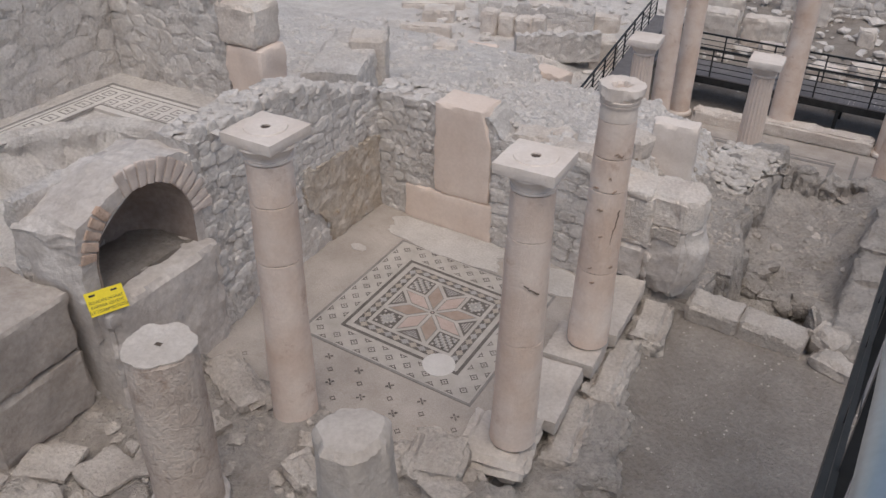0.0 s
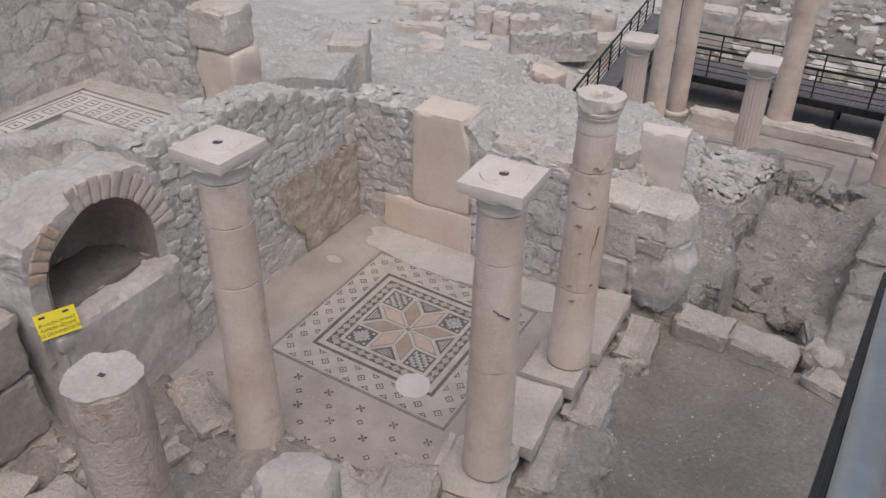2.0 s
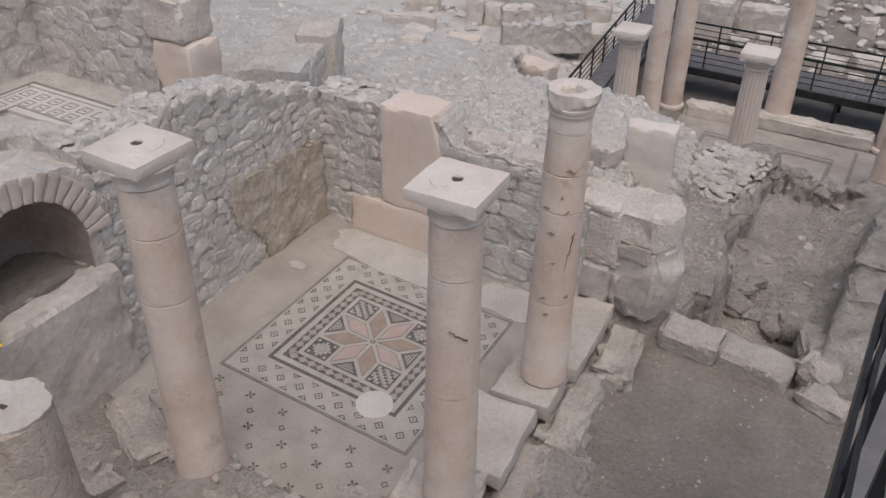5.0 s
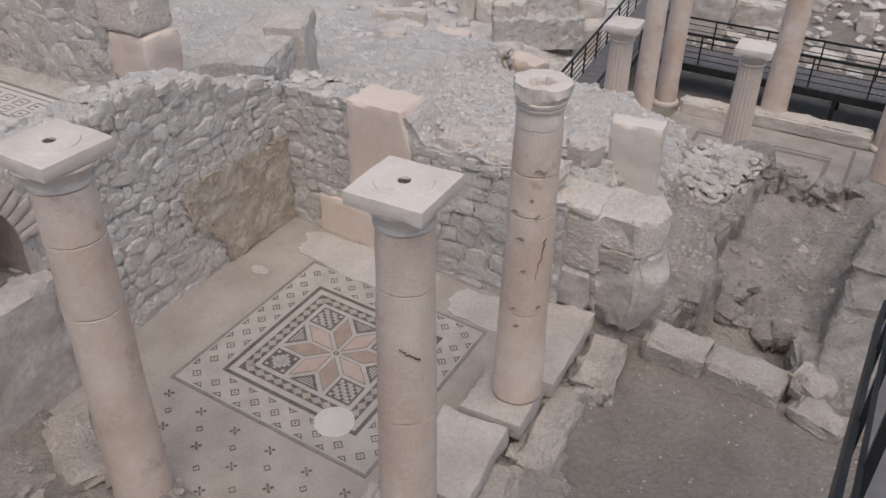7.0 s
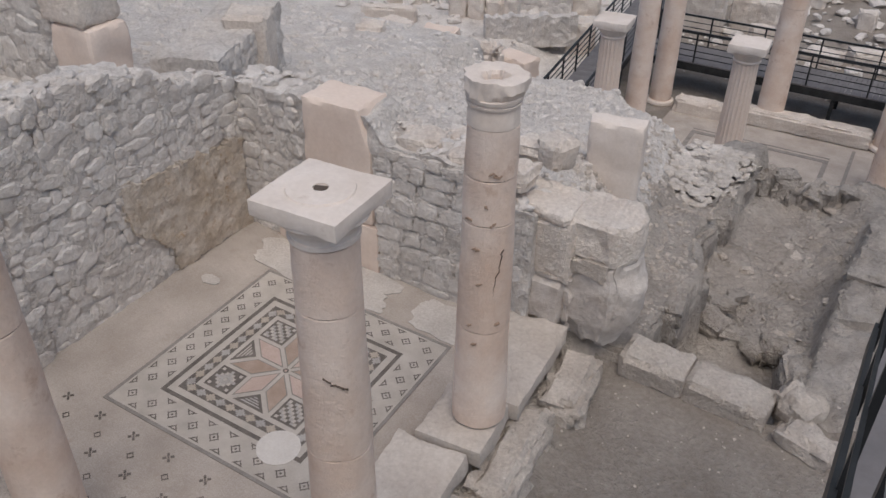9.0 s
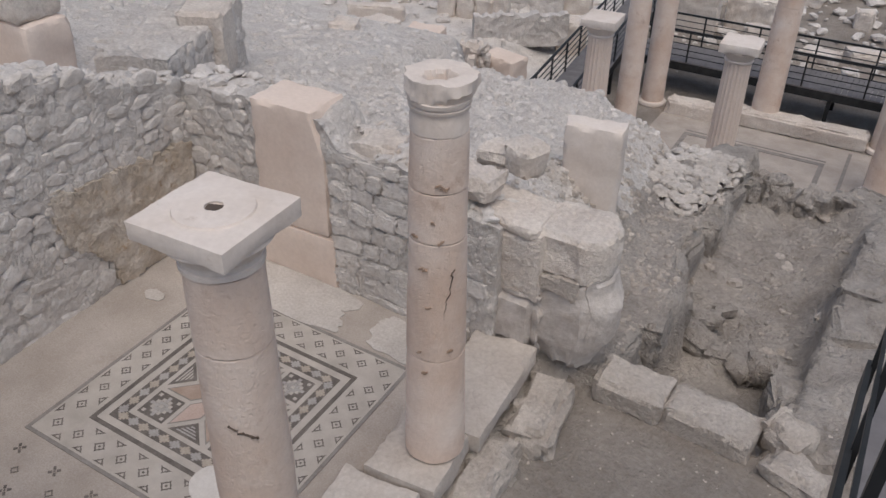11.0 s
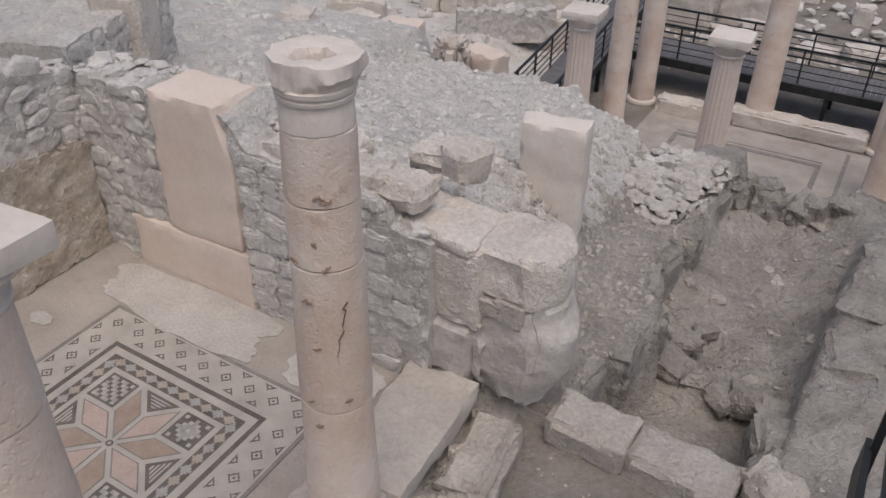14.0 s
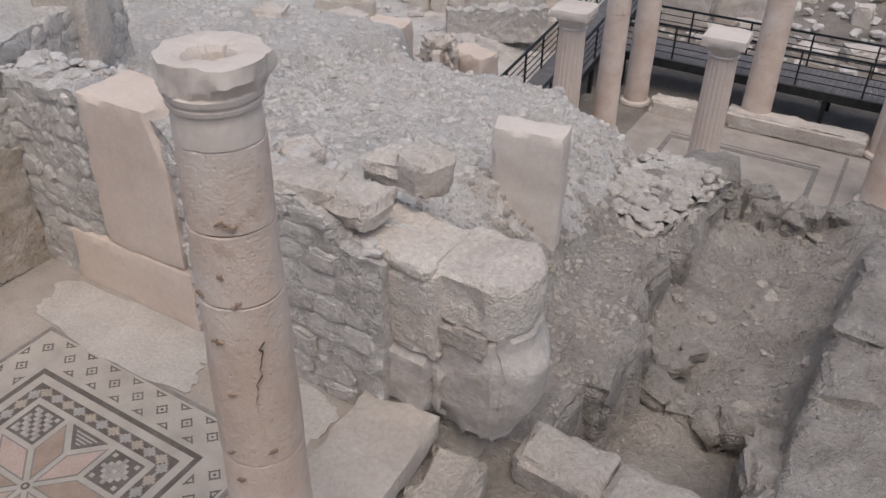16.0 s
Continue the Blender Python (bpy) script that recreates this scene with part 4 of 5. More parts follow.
for v in bm.verts:
    x, y, z = v.co
    off = min(1.0, max(0.15, (math.hypot(y - cy, max(0.0, z - cz)) - rad) * 5))
    d = fbm(x * 2.6, y * 2.6, z * 2.6, 5)
    v.co += Vector((0.03 * d, 0.05 * fbm(x * 2, z * 3, y, 4), 0.075 * d + 0.02 * fbm(x * 9, y * 9, z, 3))) * off
    # the top falls away towards the south and the back
    if z > 2.0:
        v.co.z -= 0.22 * smooth(-2.45, -3.36, y) * smooth(2.0, 2.5, z) + 0.1 * smooth(-2.5, -3.0, x) * smooth(2.0, 2.5, z)
part("body", bm, PLASTER, oven, smooth=True, m=Matrix())
bm = bmesh.new()
rings = []
for k in range(11):
    t = math.pi / 2 * k / 10
    r = rad * math.cos(t) ** 0.6 + 0.002
    x = -2.03 - 0.85 * math.sin(t)
    pts = [(cy + r, 1.2)] + [(cy + r * math.cos(a), cz + r * math.sin(a)) for a in [math.pi * i / 20 for i in range(21)]] + [(cy - r, 1.2)]
    rings.append([bm.verts.new((x + 0.02 * fbm(y * 3, z * 3), y, z)) for y, z in pts])
for p, q in zip(rings, rings[1:]):
    for i in range(len(p) - 1):
        bm.faces.new((p[i], p[i + 1], q[i + 1], q[i]))
part("niche_vault", bm, NICHE_BROWN, oven, "brownish plaster of the vault", smooth=True, m=Matrix())
part("back", rough_block(0.2, 1.7, 1.3, 71, 0.15, 0.02, 0.05), MORTAR, oven, "mortar back of the niche", smooth=True, m=pose(-2.98, -2.5, 1.1))
part("sill", rough_block(1.12, 1.62, 1.395, 72, 0.1, 0.05, 0.04), PLASTER, oven, "lime-plastered sill", smooth=True, m=pose(-2.4, -2.5, 0.0))
part("hearth_fill", rough_block(0.85, 1.2, 0.16, 73, 0.06, 0.06, 0.07), SOIL, oven, "heap of dirt on the hearth", smooth=True, m=pose(-2.5, -2.45, 1.3))
for i in range(19):
    # thin pale bricks from the springing over the crown, redder where the plaster has gone
    if 11 < i < 14:
        continue
    a = math.pi * (0.03 + 0.049 * i)
    red = i > 13
    long = 0.2 if red else 0.27 + 0.04 * fbm(i * 0.7, 2)
    wedge = rough_block(0.05, 0.088, long, 500 + i, 0.03, 0.008, 0.016)
    for v in wedge.verts:
        v.co.y *= 1 + 0.3 * v.co.z / 0.3
    part("brick", wedge, RED_BRICK if red else BRICK, oven, "reddish broken brick" if red else "", m=pose(-2.036, cy, cz) @ Matrix.Rotation(a - math.pi / 2, 4, "X") @ Matrix.Translation((0, 0, rad + 0.005)))
rubble_wall("wall_footing", "crumbling rubble footing below the oven", (-1.93, -2.3), (-1.99, -1.1), 0.25, lambda u: 1.2 - 0.25 * u + 0.1 * fbm(u * 4, 2, 2), lambda u: -0.1, 75)
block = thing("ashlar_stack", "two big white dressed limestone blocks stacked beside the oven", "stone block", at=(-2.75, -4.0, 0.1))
part("upper_block", rough_block(1.1, 1.2, 0.74, 81, 0.1, 0.05, 0.02), SHADED_ASHLAR, block, smooth=True, m=pose(-2.78, -4.02, 0.86, 0, 0, 2))
part("lower_block", rough_block(1.08, 1.22, 0.78, 82, 0.1, 0.04, 0.02), SHADED_ASHLAR, block, smooth=True, m=pose(-2.76, -4.02, 0.08, 0, 0, 1))
# the sign
sign = thing("warning_sign", "yellow camera warning sign with black print, leaning on the sill", "sign", at=(-2.03, -3.12, 1.33))
u = Vector((0.143, 0.35, -0.01)).normalized()
n = u.cross(Vector((-0.129, 0.107, 0.189))).normalized()
v = n.cross(u)
sm = Matrix.Translation((-1.905, -3.245, 1.512)) @ Matrix((u, v, n)).transposed().to_4x4()
part("board", box(-0.19, 0.19, -0.125, 0.125, -0.006, 0.0), YELLOW, sign, m=sm)


def lettering(text, size, x, y, parent, m, mat):
    cu = bpy.data.curves.new("letters", "FONT")
    cu.body, cu.size, cu.align_x, cu.extrude = text, size, "CENTER", 0.0006
    tmp = bpy.data.objects.new("tmp", cu)
    me = bpy.data.meshes.new_from_object(tmp)
    bpy.data.objects.remove(tmp)
    me.materials.append(mat)
    ob = new("print_line", me)
    ob.parent = parent
    ob.matrix_basis = parent.matrix_basis.inverted() @ m @ Matrix.Translation((x, y, 0.002))
    return ob


for text, y in (("BU ALAN 24 SAAT", 0.0), ("KAMERA SİSTEMİ", -0.05), ("İLE İZLENMEKTEDİR", -0.1)):
    lettering(text, 0.042, 0, y, sign, sm, INK)
for x in (-0.12, 0.1):
    part("camera_symbol", box(x - 0.03, x + 0.03, 0.075, 0.095, 0.0, 0.002), INK, sign, m=sm @ pose(0, 0, 0.001))

# ---- high room in the west ----
def hollow_rect(x, y, h):
    bm = bmesh.new()
    t = h * 0.13
    for q in (rect(x - h, x + h, y - h, y - h + t), rect(x - h, x + h, y + h - t, y + h), rect(x - h, x - h + t, y - h + t, y + h - t), rect(x + h - t, x + h, y - h + t, y + h - t), rect(x - 0.35 * h, x + 0.35 * h, y - 0.15 * h, y + 0.15 * h)):
        tmp = mesh_of(flat(q, 0.0, 0.012), "tmp")
        bm.from_mesh(tmp)
        bpy.data.meshes.remove(tmp)
    return bm


rubble_wall("wall_room_north", "tall rubble wall with big squared blocks behind the second mosaic", (-6.9, 1.45), (-4.45, 1.45), 0.7, lambda u: 3.5 + 0.05 * fbm(u * 3, 1), lambda u: 1.3, 11, height=(0.16, 0.34), width=(0.2, 0.6), proud=0.022)
rubble_wall("wall_room_west", "tall weathered rubble wall with traces of plaster", (-6.9, -4.5), (-6.9, 1.5), 0.7, lambda u: 3.7, lambda u: 1.3, 12, height=(0.25, 0.45), width=(0.35, 0.8), proud=0.014)
stone_block("corner_block", "big squared pale limestone block on the wall end", (-4.2, 1.72, 2.36), (0.75, 0.62, 0.62), 0, 91, ASHLAR, 0.04, 0.03, 0.09)
stone_block("wall_end", "upright dressed limestone jamb at the wall end", (-4.1, 1.72, 1.3), (0.7, 0.6, 1.06), 0, 92, DRESSED, 0.03, 0.03, 0.1)
carpet = thing("mosaic_carpet", "partly destroyed geometric mosaic with meander squares behind the oven", "mosaic", at=(0, 0, 1.47))
for (x0, x1, y0, y1) in ((-6.5, -2.7, 0.88, 0.93), (-6.5, -2.7, 0.78, 0.795), (-6.5, -6.45, -3.2, 0.93), (-6.38, -6.365, -3.2, 0.8), (-6.0, -2.7, 0.22, 0.25), (-6.0, -5.97, -3.2, 0.25)):
    part("dark_line", flat(rect(x0, x1, y0, y1), 0.0, 0.012), GREY, carpet, m=Matrix.Translation((0, 0, 1.47)))
part("pale_field", flat(rect(-6.52, -2.7, 0.1, 0.95), -0.05, 0.006), LIMEWASH, carpet, m=Matrix.Translation((0, 0, 1.47)))
part("pale_field", flat(rect(-6.52, -6.02, -3.3, 0.098), -0.05, 0.006), LIMEWASH, carpet, m=Matrix.Translation((0, 0, 1.47)))
for i in range(12):
    for j in range(2):
        x, y = -6.2 + 0.29 * i, 0.36 + 0.24 * j
        part("meander", hollow_rect(x, y, 0.088), GREY, carpet, m=Matrix.Translation((0, 0, 1.47)))
for i in range(10):
    part("meander", hollow_rect(-6.2, 0.1 - 0.3 * i, 0.1), GREY, carpet, m=Matrix.Translation((0, 0, 1.47)))
# curved lip of the broken floor
bm = bmesh.new()
rings = []
for k in range(70):
    a = math.radians(15 + 2.7 * k)
    ring = []
    for r, z in ((2.15, 1.40), (2.0, 1.53), (1.85, 1.56), (1.74, 1.52), (1.68, 1.42), (1.72, 1.2), (1.6, 0.85)):
        rr = r + 0.14 * fbm(math.cos(a) * 3, math.sin(a) * 3, 1, 4) + 0.05 * fbm(a * 9, z * 4, 3, 3)
        ring.append(bm.verts.new((-4.3 + rr * math.cos(a), -1.85 + rr * math.sin(a), z + 0.05 * fbm(a * 7, r * 5, 2, 4))))
    rings.append(ring)
for p, q in zip(rings, rings[1:]):
    for i in range(len(p) - 1):
        bm.faces.new((p[i], q[i], q[i + 1], p[i + 1]))
bmesh.ops.recalc_face_normals(bm, faces=bm.faces)
single("floor_edge", bm, MORTAR, "broken curved edge of the raised floor bedding over a hollow", "broken floor", kind="structure", smooth=True)

# ---- rubble plateau in the north ----
rubble_wall("wall_back", "ruined rubble wall rising behind the rooms", (-2.75, 2.4), (-3.6, 4.6), 0.9, lambda u: 1.9 + 0.1 * fbm(u * 2, 3), lambda u: 0.6, 15)
stone_block("upright_block", "squared pale limestone block standing on the ruined wall", (-3.45, 3.75, 1.2), (0.62, 0.55, 0.85), 25, 121, ASHLAR, 0.04, 0.03, 0.09)
scatter("wall_rubble", loose_rows(5, 2600, -2.6, 1.6, 2.4, 9.2, 0.03, 0.13, sink=0.62), RUBBLE, "field of pale rubble stones set in lime mortar", "rubble", None, LYING)
scatter("wall_rubble", loose_rows(6, 1200, -8.5, -2.4, 2.3, 9.0, 0.04, 0.2, sink=0.55), RUBBLE, "field of pale tumbled rubble stones", "rubble", None, LYING)
scatter("pit_clods", loose_rows(71, 900, 2.9, 5.2, 3.9, 9.6, 0.015, 0.06, sink=0.4), DUG, "small clods and stones over the dug earth", "rubble", None, LYING)
scatter("slope_rubble", loose_rows(7, 1500, 1.2, 2.95, 2.7, 8.0, 0.02, 0.1, sink=0.45), DUSTY, "slope of small broken stones and earth", "rubble", None, LYING)
scatter("pit_rubble", loose_rows(41, 60, 3.0, 4.7, 4.2, 9.2, 0.05, 0.2, sink=0.55), DUSTY, "broken stones half buried in the dug soil", "rubble")
scatter("soil_crumbs", loose_rows(8, 900, 2.5, 5.5, -3.5, 9.0, 0.008, 0.035), DUSTY, "small stone crumbs strewn over the dirt", "gravel")
scatter("south_rubble", loose_rows(9, 420, -2.2, 2.2, -6.0, -2.0, 0.03, 0.2), DUSTY, "broken stones and mortar lumps on the dug ground", "rubble")


def top_stones(name, seed, count, x0, x1, y0, y1, height, lo=0.04, hi=0.18):
    scatter(name, loose_rows(seed, count, x0, x1, y0, y1, lo, hi, height, lambda x, y: not (-1.12 < x < -0.1 and y > 1.8), 0.42), RUBBLE, "loose stones bedded on the broken wall top", "rubble")


top_stones("wall_top_stones", 21, 230, -2.62, -2.08, -1.7, 1.9, lambda x, y: west_top(1.9 - y) + 0.0)
top_stones("wall_top_stones", 22, 220, -2.1, 1.7, 1.95, 2.5, lambda x, y: north_top(x + 2.1))
for i, (x, y, sx, sy, sz, yaw, z) in enumerate(((1.3, 2.75, 0.4, 0.3, 0.25, 10, 1.5), (1.6, 2.75, 0.35, 0.35, 0.34, -20, 1.5), (0.95, 2.15, 0.55, 0.4, 0.22, 4, 1.55), (0.3, 2.2, 0.5, 0.4, 0.2, 12, 1.6), (1.35, 2.2, 0.5, 0.4, 0.25, -6, 1.5), (0.6, 2.55, 0.35, 0.3, 0.2, 40, 1.55))):
    stone_block("coping_stone", "pale hewn stone lying on the wall top", (x, y, z), (sx, sy, sz), yaw, 130 + i, ASHLAR, 0.05, 0.05, 0.08, "stone block", "coping stones")
for i, (x, y, z, sx, sy, sz, yaw, t) in enumerate(((-1.1, -2.42, 0.05, 1.12, 0.46, 0.24, -24, 4), (-1.9, -4.3, 0.1, 0.6, 0.45, 0.1, 20, 3), (-1.35, -4.1, 0.1, 0.55, 0.5, 0.08, -10, -3), (-1.0, -3.75, 0.12, 0.45, 0.4, 0.07, 30, 2), (-1.6, -4.75, 0.12, 0.6, 0.4, 0.09, 50, 2), (-2.3, -4.9, 0.1, 0.6, 0.5, 0.1, 10, 2), (0.45, -3.15, 0.05, 0.5, 0.35, 0.3, -30, 8), (1.45, -2.3, -0.1, 0.6, 0.6, 0.5, 15, 6), (0.95, -2.6, 0.0, 0.55, 0.5, 0.22, -12, 4), (0.2, -2.75, 0.05, 0.4, 0.3, 0.2, 25, -4), (1.75, -2.6, -0.2, 0.5, 0.4, 0.5, -20, 5), (-0.85, -3.1, 0.08, 0.35, 0.3, 0.18, 70, 5))):
    stone_block("loose_slab" if sz < 0.15 else "loose_block", "flat broken limestone slab lying on the dirt" if sz < 0.15 else "rough limestone block lying on the dirt", (x, y, z), (sx, sy, sz), yaw, 150 + i, DUSTY, min(0.06, sz * 0.35), min(0.06, sz * 0.4), 0.07, "stone slab" if sz < 0.15 else "stone block", "loose stones", (t, -t / 2))
# heap of small stones above the pit, and the rim beyond it
FLAT_STONES = []
for v, f in LYING:
    me = bpy.data.meshes.new("stone")
    me.from_pydata(v.tolist(), [], f)
    me.materials.append(MOUND)
    FLAT_STONES.append(me)
heap = stone_block("rubble_mound", "mortared mound of small flat broken stones above the pit", (2.3, 7.0, -1.15), (1.3, 2.0, 0.92), -10, 299, DUG, 0.22, 0.12, 0.065, "stone heap")
r = random.Random(77)
for k in range(260):
    u, v = r.uniform(-0.52, 0.58), r.uniform(-0.98, 0.98)
    s = r.uniform(0.09, 0.2)
    stone = new("stone", r.choice(FLAT_STONES))
    stone.parent = heap
    edge = max(0.0, abs(u) - 0.42) * 1.2 + max(0.0, abs(v) - 0.85) * 1.0
    stone.matrix_basis = Matrix.LocRotScale((u, v, 0.93 - edge + r.uniform(-0.02, 0.015)), Euler((r.uniform(-0.2, 0.2), r.uniform(-0.2, 0.2) + 0.9 * (u > 0.5), r.uniform(0, 6))), (s * 1.2, s, 0.035))
for i in range(13):
    r = random.Random(300 + i)
    x = 2.85 + 0.2 * i
    stone_block("rim_stone", "big weathered rock on the rim of the terrace", (x, 8.15 + 0.33 * (x - 3.0) + r.uniform(-0.12, 0.12), -1.4), (r.uniform(0.3, 0.55), r.uniform(0.35, 0.55), 0.84 - 0.17 * (x - 3.0) + r.uniform(-0.12, 0.08)), r.uniform(-25, 25), 300 + i, DUG, 0.1, 0.12, 0.06, "rock", "rocks on the rim", (r.uniform(-14, 14), r.uniform(-14, 14)))

# ---- sunk peristyle far off ----
def far_column(label, at, base, height, r0, r1, fluted, cap, seed):
    col = thing("far_column", label, "column", "columns of the sunk court", at=(*at, base))
    z = base
    part("base_ring", lathe([(r0 * 1.25, 0), (r0 * 1.3, 0.06), (r0 * 1.25, 0.13), (r0 * 1.1, 0.16)], 32), PALE, col, smooth=True, m=pose(*at, z))
    h = height - 0.16 - (0.5 if cap else 0)
    if fluted:
        part("shaft", lathe([(r0, 0), (r0 * 0.98, h * 0.3), ((r0 + r1) / 2, h * 0.6), (r1, h)], 120, 0.0, seed, flutes=20, depth=0.02), DRESSED, col, "fluted pale shaft", m=pose(*at, z + 0.16))
    else:
        for i in range(3):
            a, b = r0 + (r1 - r0) * i / 3, r0 + (r1 - r0) * (i + 1) / 3
            part("drum", drum(a, b, h / 3 - 0.004, seed + i), MARBLE, col, smooth=True, m=pose(*at, z + 0.16 + h * i / 3))
    if cap:
        part("capital", lathe([(r1, 0), (r1 + 0.03, 0.05), (r1, 0.08), (r1 + 0.1, 0.22), (r1 + 0.14, 0.28)], 32), PALE, col, smooth=True, m=pose(*at, z + height - 0.5))
        part("abacus", rough_block(r1 * 2.95, r1 * 2.95, 0.2, seed, 0.15, 0.02, 0.02), PALE, col, smooth=True, m=pose(*at, z + height - 0.22, 0, 0, 3))
    return col


far_column("fluted pale column with square capital in the sunk court", (-1.82, 14.7), -5.5, 4.75, 0.34, 0.29, True, True, 1)
far_column("fluted pale column with square capital in the sunk court", (1.4, 14.75), -5.5, 4.75, 0.34, 0.29, True, True, 2)
far_column("smooth pinkish column in the sunk court", (-2.25, 19.1), -5.6, 5.6, 0.34, 0.3, False, True, 3)
far_column("smooth pinkish column in the sunk court", (-2.15, 21.6), -5.6, 6.2, 0.36, 0.32, False, False, 4)
far_column("smooth pinkish column in the sunk court", (1.32, 21.9), -5.6, 6.0, 0.42, 0.34, False, True, 5)
far_column("grey and pink column at the corner of the sunk court", (5.05, 18.6), -5.6, 5.6, 0.45, 0.38, False, False, 6)
far_column("grey and pink column at the corner of the sunk court", (4.85, 21.7), -5.6, 5.6, 0.4, 0.35, False, False, 7)
for x0, x1, y in ((-1.55, 0.5, 21.3), (0.6, 4.4, 21.65)):
    stone_block("low_wall", "low weathered stone kerb between the columns", ((x0 + x1) / 2, y, -5.7), (x1 - x0, 0.6, 0.62), 0, int(x0 * 10), ASHLAR, 0.08, 0.04, 0.25, "kerb", "kerbs of the sunk court")
carpet = thing("mosaic_carpet", "pale mosaic pavement with dark border strips in the sunk court", "mosaic", at=(0, 0, -5.56))
part("pale_field", flat(rect(-1.6, 4.6, 15.5, 21.2), -0.05, 0.0), FLOOR, carpet, m=Matrix.Translation((0, 0, -5.56)))
for (x0, x1, y0, y1) in ((-0.56, 3.5, 19.75, 19.92), (-0.56, 3.5, 20.05, 20.1), (-0.56, -0.42, 16.5, 19.75), (3.36, 3.5, 16.5, 19.75), (4.0, 4.1, 16.5, 21.0)):
    part("dark_line", flat(rect(x0, x1, y0, y1), 0.0, 0.012), GREY, carpet, m=Matrix.Translation((0, 0, -5.56)))


def walkway(label, p0, p1, width, z, posts, sides=(0, 1), gap=0.16):
    """A raised steel footbridge with boards and a four-bar railing."""
    a, b = Vector((*p0, z)), Vector((*p1, z))
    along = (b - a).normalized()
    side = Vector((-along.y, along.x, 0))
    length = (b - a).length
    yaw = math.degrees(math.atan2(along.y, along.x))
    wk = thing("walkway", label, "walkway", "footbridges", at=tuple(a))
    m = pose(*a, 0, 0, yaw)
    board = mesh_of(box(0, gap - 0.012, 0, width, -0.04, 0), "board", DECK)
    for i in range(int(length / gap)):
        part("board", board, DECK, wk, m=m @ Matrix.Translation((i * gap, 0, 0)))
    for y in (0.0, width - 0.1):
        part("beam", box(0, length, y, y + 0.1, -0.3, -0.04), IRON, wk, "dark steel beam", m=m)
    for i in range(int(length / 3) + 1):
        part("support", box(-0.06, 0.06, 0.05, 0.17, -1.3, -0.3), IRON, wk, m=m @ Matrix.Translation((min(length - 0.1, i * 3.0 + 0.3), 0, 0)))
        part("support", box(-0.06, 0.06, width - 0.17, width - 0.05, -1.3, -0.3), IRON, wk, m=m @ Matrix.Translation((min(length - 0.1, i * 3.0 + 0.3), 0, 0)))
    for s in sides:
        y = 0.03 if s == 0 else width - 0.03
        for i in range(posts + 1):
            part("post", box(-0.025, 0.025, -0.025, 0.025, -0.1, 1.0), IRON, wk, m=m @ Matrix.Translation((length * i / posts, y, 0)))
        for h, t in ((1.0, 0.03), (0.78, 0.012), (0.58, 0.012), (0.38, 0.012), (0.18, 0.012)):
            part("rail", box(-0.02, length + 0.02, -t, t, h - t, h + t), IRON, wk, m=m @ Matrix.Translation((0, y, 0)))
    return wk


walkway("dark steel footbridge with grey boards and bar railing", (-3.3, 22.6), (7.5, 22.4), 1.75, -4.4, 6)
walkway("dark steel footbridge with grey boards and bar railing", (-2.85, 15.3), (-4.3, 29.0), 1.25, -4.4, 9)
RUIN = (
    (-11.2, 24.0, 0.7, 0.7, 1.0, 5), (-10.5, 24.2, 0.7, 0.6, 0.85, 8), (-9.8, 24.4, 0.7, 0.6, 0.8, 6), (-9.2, 24.6, 0.6, 0.6, 0.9, 10),
    (-11.8, 20.2, 1.3, 1.0, 0.7, -20), (-12.6, 18.6, 1.0, 1.2, 0.8, 30),
    (-6.3, 24.6, 1.1, 0.9, 1.2, 25), (-8.0, 27.5, 2.6, 0.7, 0.8, 10), (-10.4, 28.4, 2.2, 0.7, 0.7, 12),
    (-14.0, 24.5, 1.4, 1.0, 0.5, 25), (-15.4, 26.4, 3.0, 0.5, 0.35, 35), (-13.2, 22.0, 2.2, 0.5, 0.5, 20),
    (-2.6, 28.0, 1.5, 1.0, 1.5, 4), (-0.9, 29.2, 1.8, 0.8, 1.2, 6), (-0.3, 27.6, 0.9, 0.7, 0.7, 14), (0.6, 33.6, 1.0, 0.8, 1.3, 5),
    (2.9, 31.4, 0.7, 0.6, 0.7, 10), (2.0, 27.2, 1.3, 0.9, 0.4, -14), (3.4, 28.0, 1.2, 0.8, 0.35, 30), (-3.2, 32.0, 1.6, 1.0, 0.9, 10),
)
for i, (x, y, sx, sy, sz, yaw) in enumerate(RUIN):
    z = ground_height(x, y) - 0.25
    stone_block("ruin_block", "weathered limestone block from a ruined house wall", (x, y, z), (sx, sy, sz + 0.25), yaw, 400 + i, ASHLAR, 0.06, 0.05, 0.1, "ruin", "far ruins")
for i, (x, y, sx, sy, top, yaw, worn, mt) in enumerate(((-8.05, 17.0, 1.15, 0.9, -2.85, 12, 0.05, DRESSED), (-6.15, 16.5, 1.0, 0.9, -2.75, 20, 0.28, ASHLAR), (-5.5, 17.2, 1.25, 0.8, -3.25, -14, 0.05, DRESSED), (-7.3, 12.9, 1.0, 0.8, -1.75, 8, 0.06, DRESSED), (-4.35, 8.0, 0.55, 0.5, 0.55, 25, 0.06, ASHLAR), (-9.0, 15.2, 0.9, 0.9, -2.5, 30, 0.2, ASHLAR), (-8.9, 16.6, 0.8, 0.6, -3.0, 40, 0.1, ASHLAR))):
    z = ground_height(x, y) - 0.3
    stone_block("ruin_block", "tall pale limestone block among far ruins", (x, y, z), (sx, sy, top - z), yaw, 450 + i, mt, worn, 0.05, 0.08, "ruin", "far ruins")
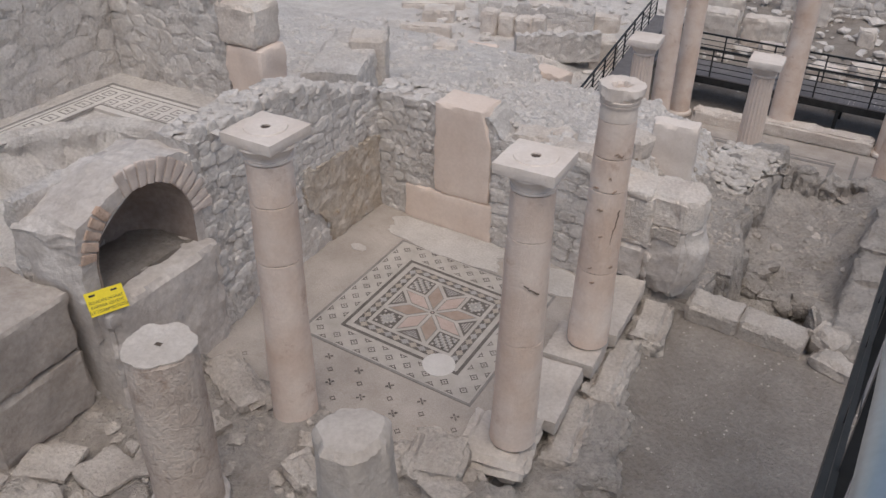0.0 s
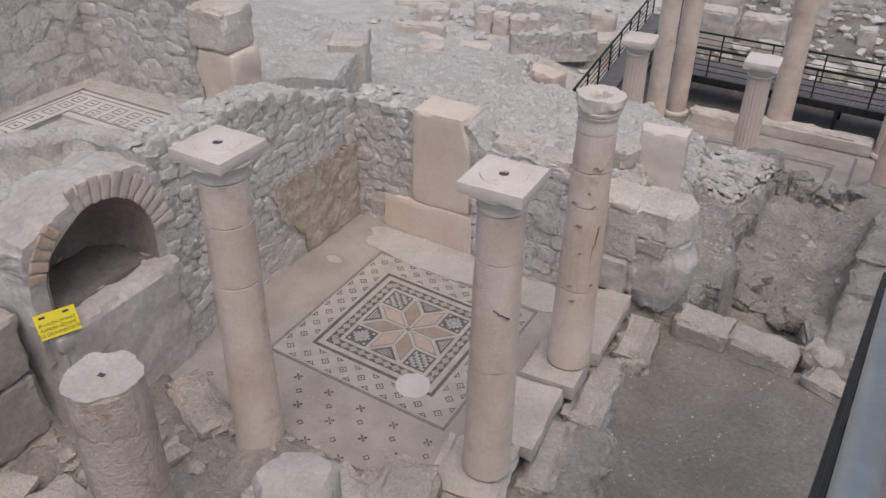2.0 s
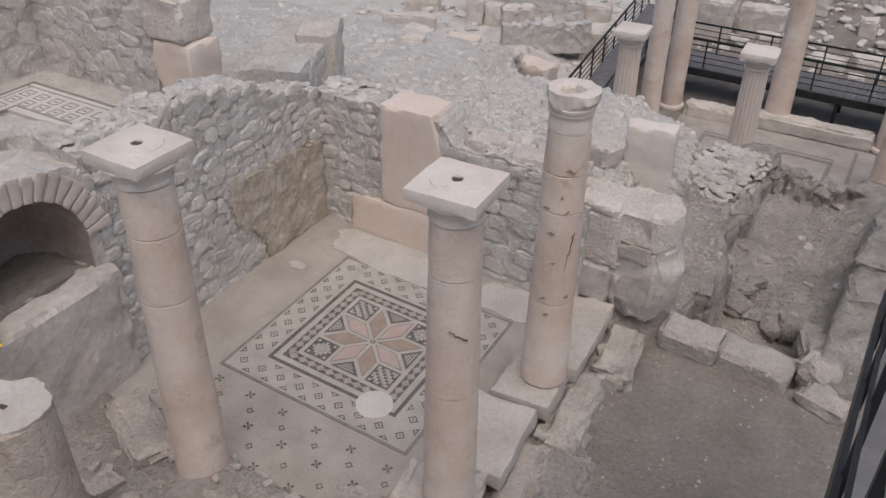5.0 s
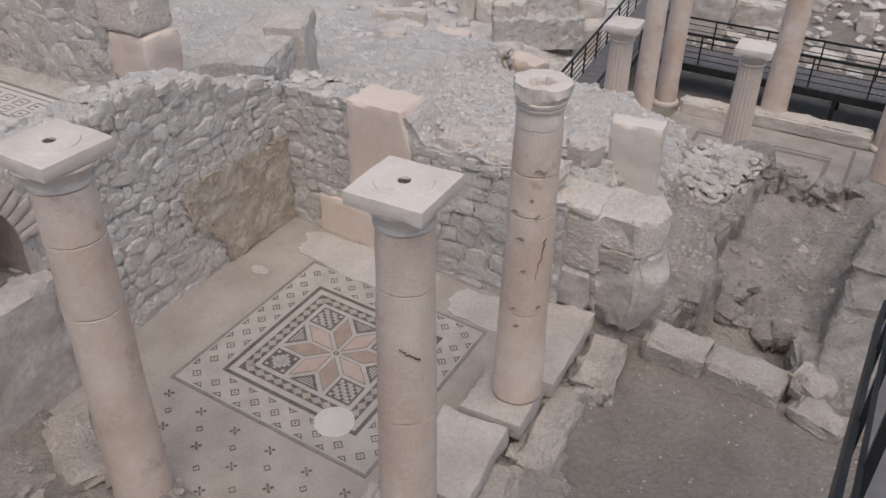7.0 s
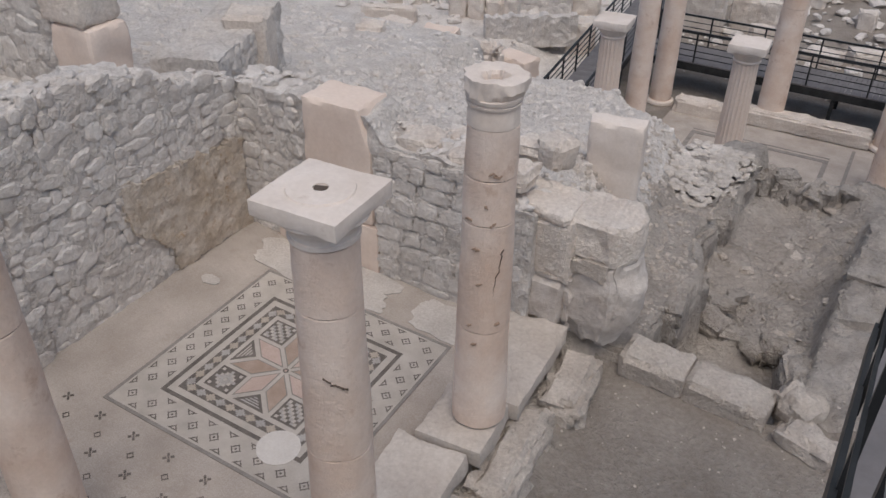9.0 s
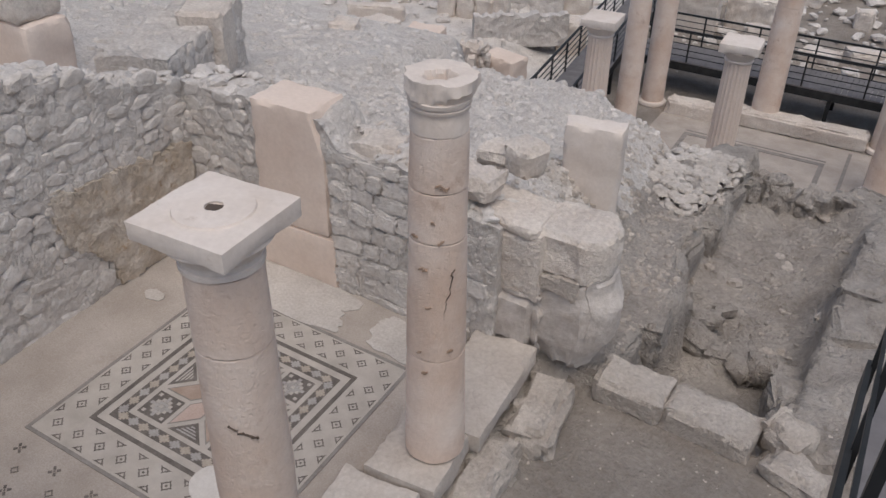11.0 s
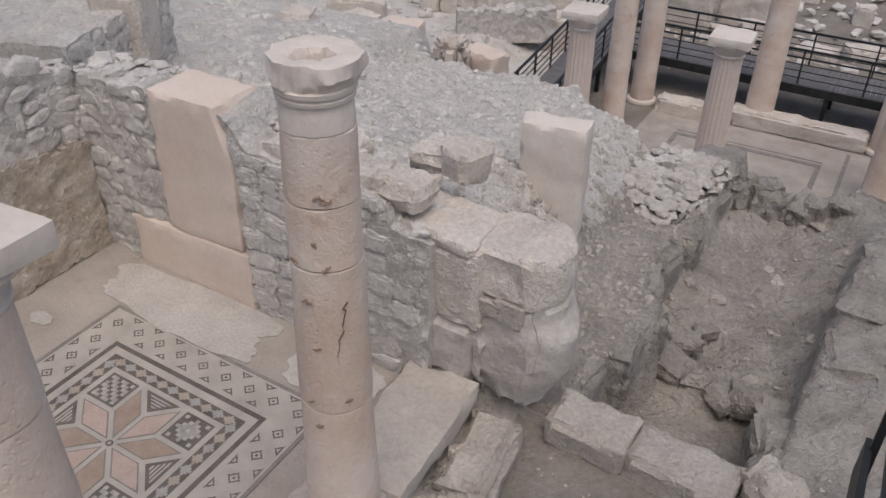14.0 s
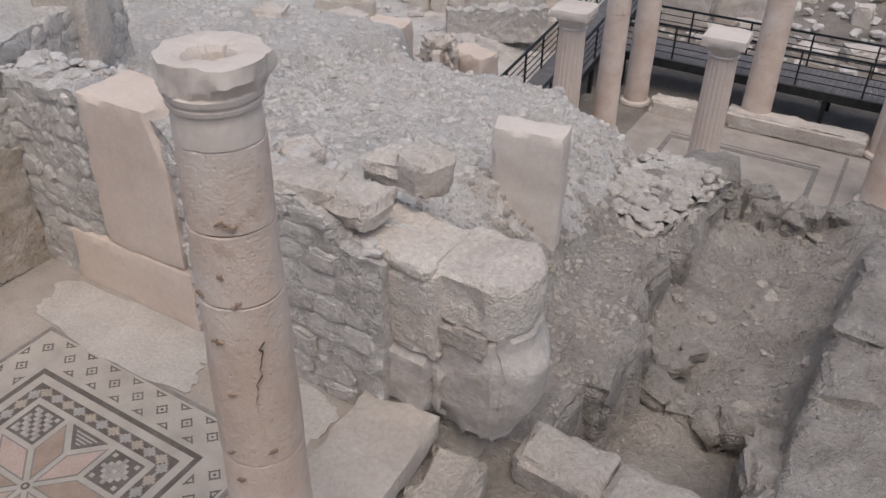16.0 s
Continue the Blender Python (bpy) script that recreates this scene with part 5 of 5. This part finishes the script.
rubble_wall("wall_far_plastered", "low ruined wall with wavy remains of pale plaster", (-9.0, 22.0), (-6.2, 24.0), 0.5, lambda u: -4.05 + 0.18 * fbm(u * 2.5, 3, 1, 3), lambda u: -5.2, 61, stones=False)
rubble_wall("wall_far_low", "low ruined rubble wall", (-12.6, 25.6), (-7.6, 26.8), 0.6, lambda u: -4.2 + 0.2 * fbm(u * 2.2, 5, 1, 3), lambda u: -5.3, 62, height=(0.2, 0.3), width=(0.3, 0.6))
rubble_wall("wall_far_east", "long beige rubble wall along the back of the site", (-1.2, 34.6), (9.0, 36.2), 0.7, lambda u: -3.9 + 0.2 * fbm(u * 1.6, 7, 1, 3), lambda u: -5.4, 63, height=(0.25, 0.4), width=(0.3, 0.7), proud=0.06)
scatter("far_rubble", loose_rows(31, 700, -16, 8, 24.5, 36, 0.12, 0.6) + loose_rows(32, 500, -16, -5.2, 12.5, 27, 0.1, 0.6), RUBBLE, "scattered stones over the far excavation", "rubble")

# ---- stair beside the camera ----
stair = thing("stair", "steel visitor stair with grey treads, dark stringer and tube handrail", "stair", at=(4.6, -6.5, 4.5))


def rail_z(y):
    return 6.03 if y < -6.9 else 6.03 - 0.375 * (y + 6.9)


def rail_x(y):
    return 4.452 + 0.05 * (y + 6.67)


bm = bmesh.new()
prev = None
path = [Vector((rail_x(y), y, rail_z(y))) for y in (-10, -7.4, -6.95, -6.75, -6.0, -4.0, -2.0, 0.2)]
for i, p in enumerate(path):
    d = (path[min(i + 1, len(path) - 1)] - path[max(i - 1, 0)]).normalized()
    up = Vector((1, 0, 0)).cross(d)
    ring = [bm.verts.new(p + 0.027 * (math.cos(a) * Vector((1, 0, 0)) + math.sin(a) * up)) for a in [2 * math.pi * k / 20 for k in range(20)]]
    if prev:
        for k in range(20):
            bm.faces.new((prev[k], prev[(k + 1) % 20], ring[(k + 1) % 20], ring[k]))
    prev = ring
bmesh.ops.recalc_face_normals(bm, faces=bm.faces)
part("handrail", bm, STEEL, stair, "silvery steel tube", smooth=True, m=Matrix())
for i in range(24):
    y = -9.0 + 0.36 * i
    z = rail_z(y) - 1.0
    part("tread", box(rail_x(y) + 0.06, 5.9, y, y + 0.34, z - 0.05, z), DECK, stair, m=Matrix())
for y0, y1 in ((-10.0, -6.9), (-6.9, 0.2)):
    for drop, t, h in ((1.02, 0.014, 0.2), (0.55, 0.008, 0.02)):
        bm = box(0, 1, 0, 1, 0, 1)
        for v in bm.verts:
            y = y0 if v.co.y < 0.5 else y1
            v.co = Vector((rail_x(y) - 0.005 + (v.co.x - 0.5) * 2 * t, y, rail_z(y) - drop + (v.co.z - 0.5) * h))
        part("stringer" if drop > 1 else "bar", bm, IRON, stair, "dark painted steel", m=Matrix())
for i in range(9):
    y = -9.5 + 1.2 * i
    part("baluster", box(rail_x(y) - 0.0, rail_x(y) + 0.03, y - 0.015, y + 0.015, rail_z(y) - 1.1, rail_z(y) - 0.02), IRON, stair, m=Matrix())
part("leg", box(5.0, 5.1, -3.0, -2.9, -0.5, 3.4), IRON, stair, m=Matrix())
part("leg", box(5.0, 5.1, -6.5, -6.4, -0.5, 4.9), IRON, stair, m=Matrix())
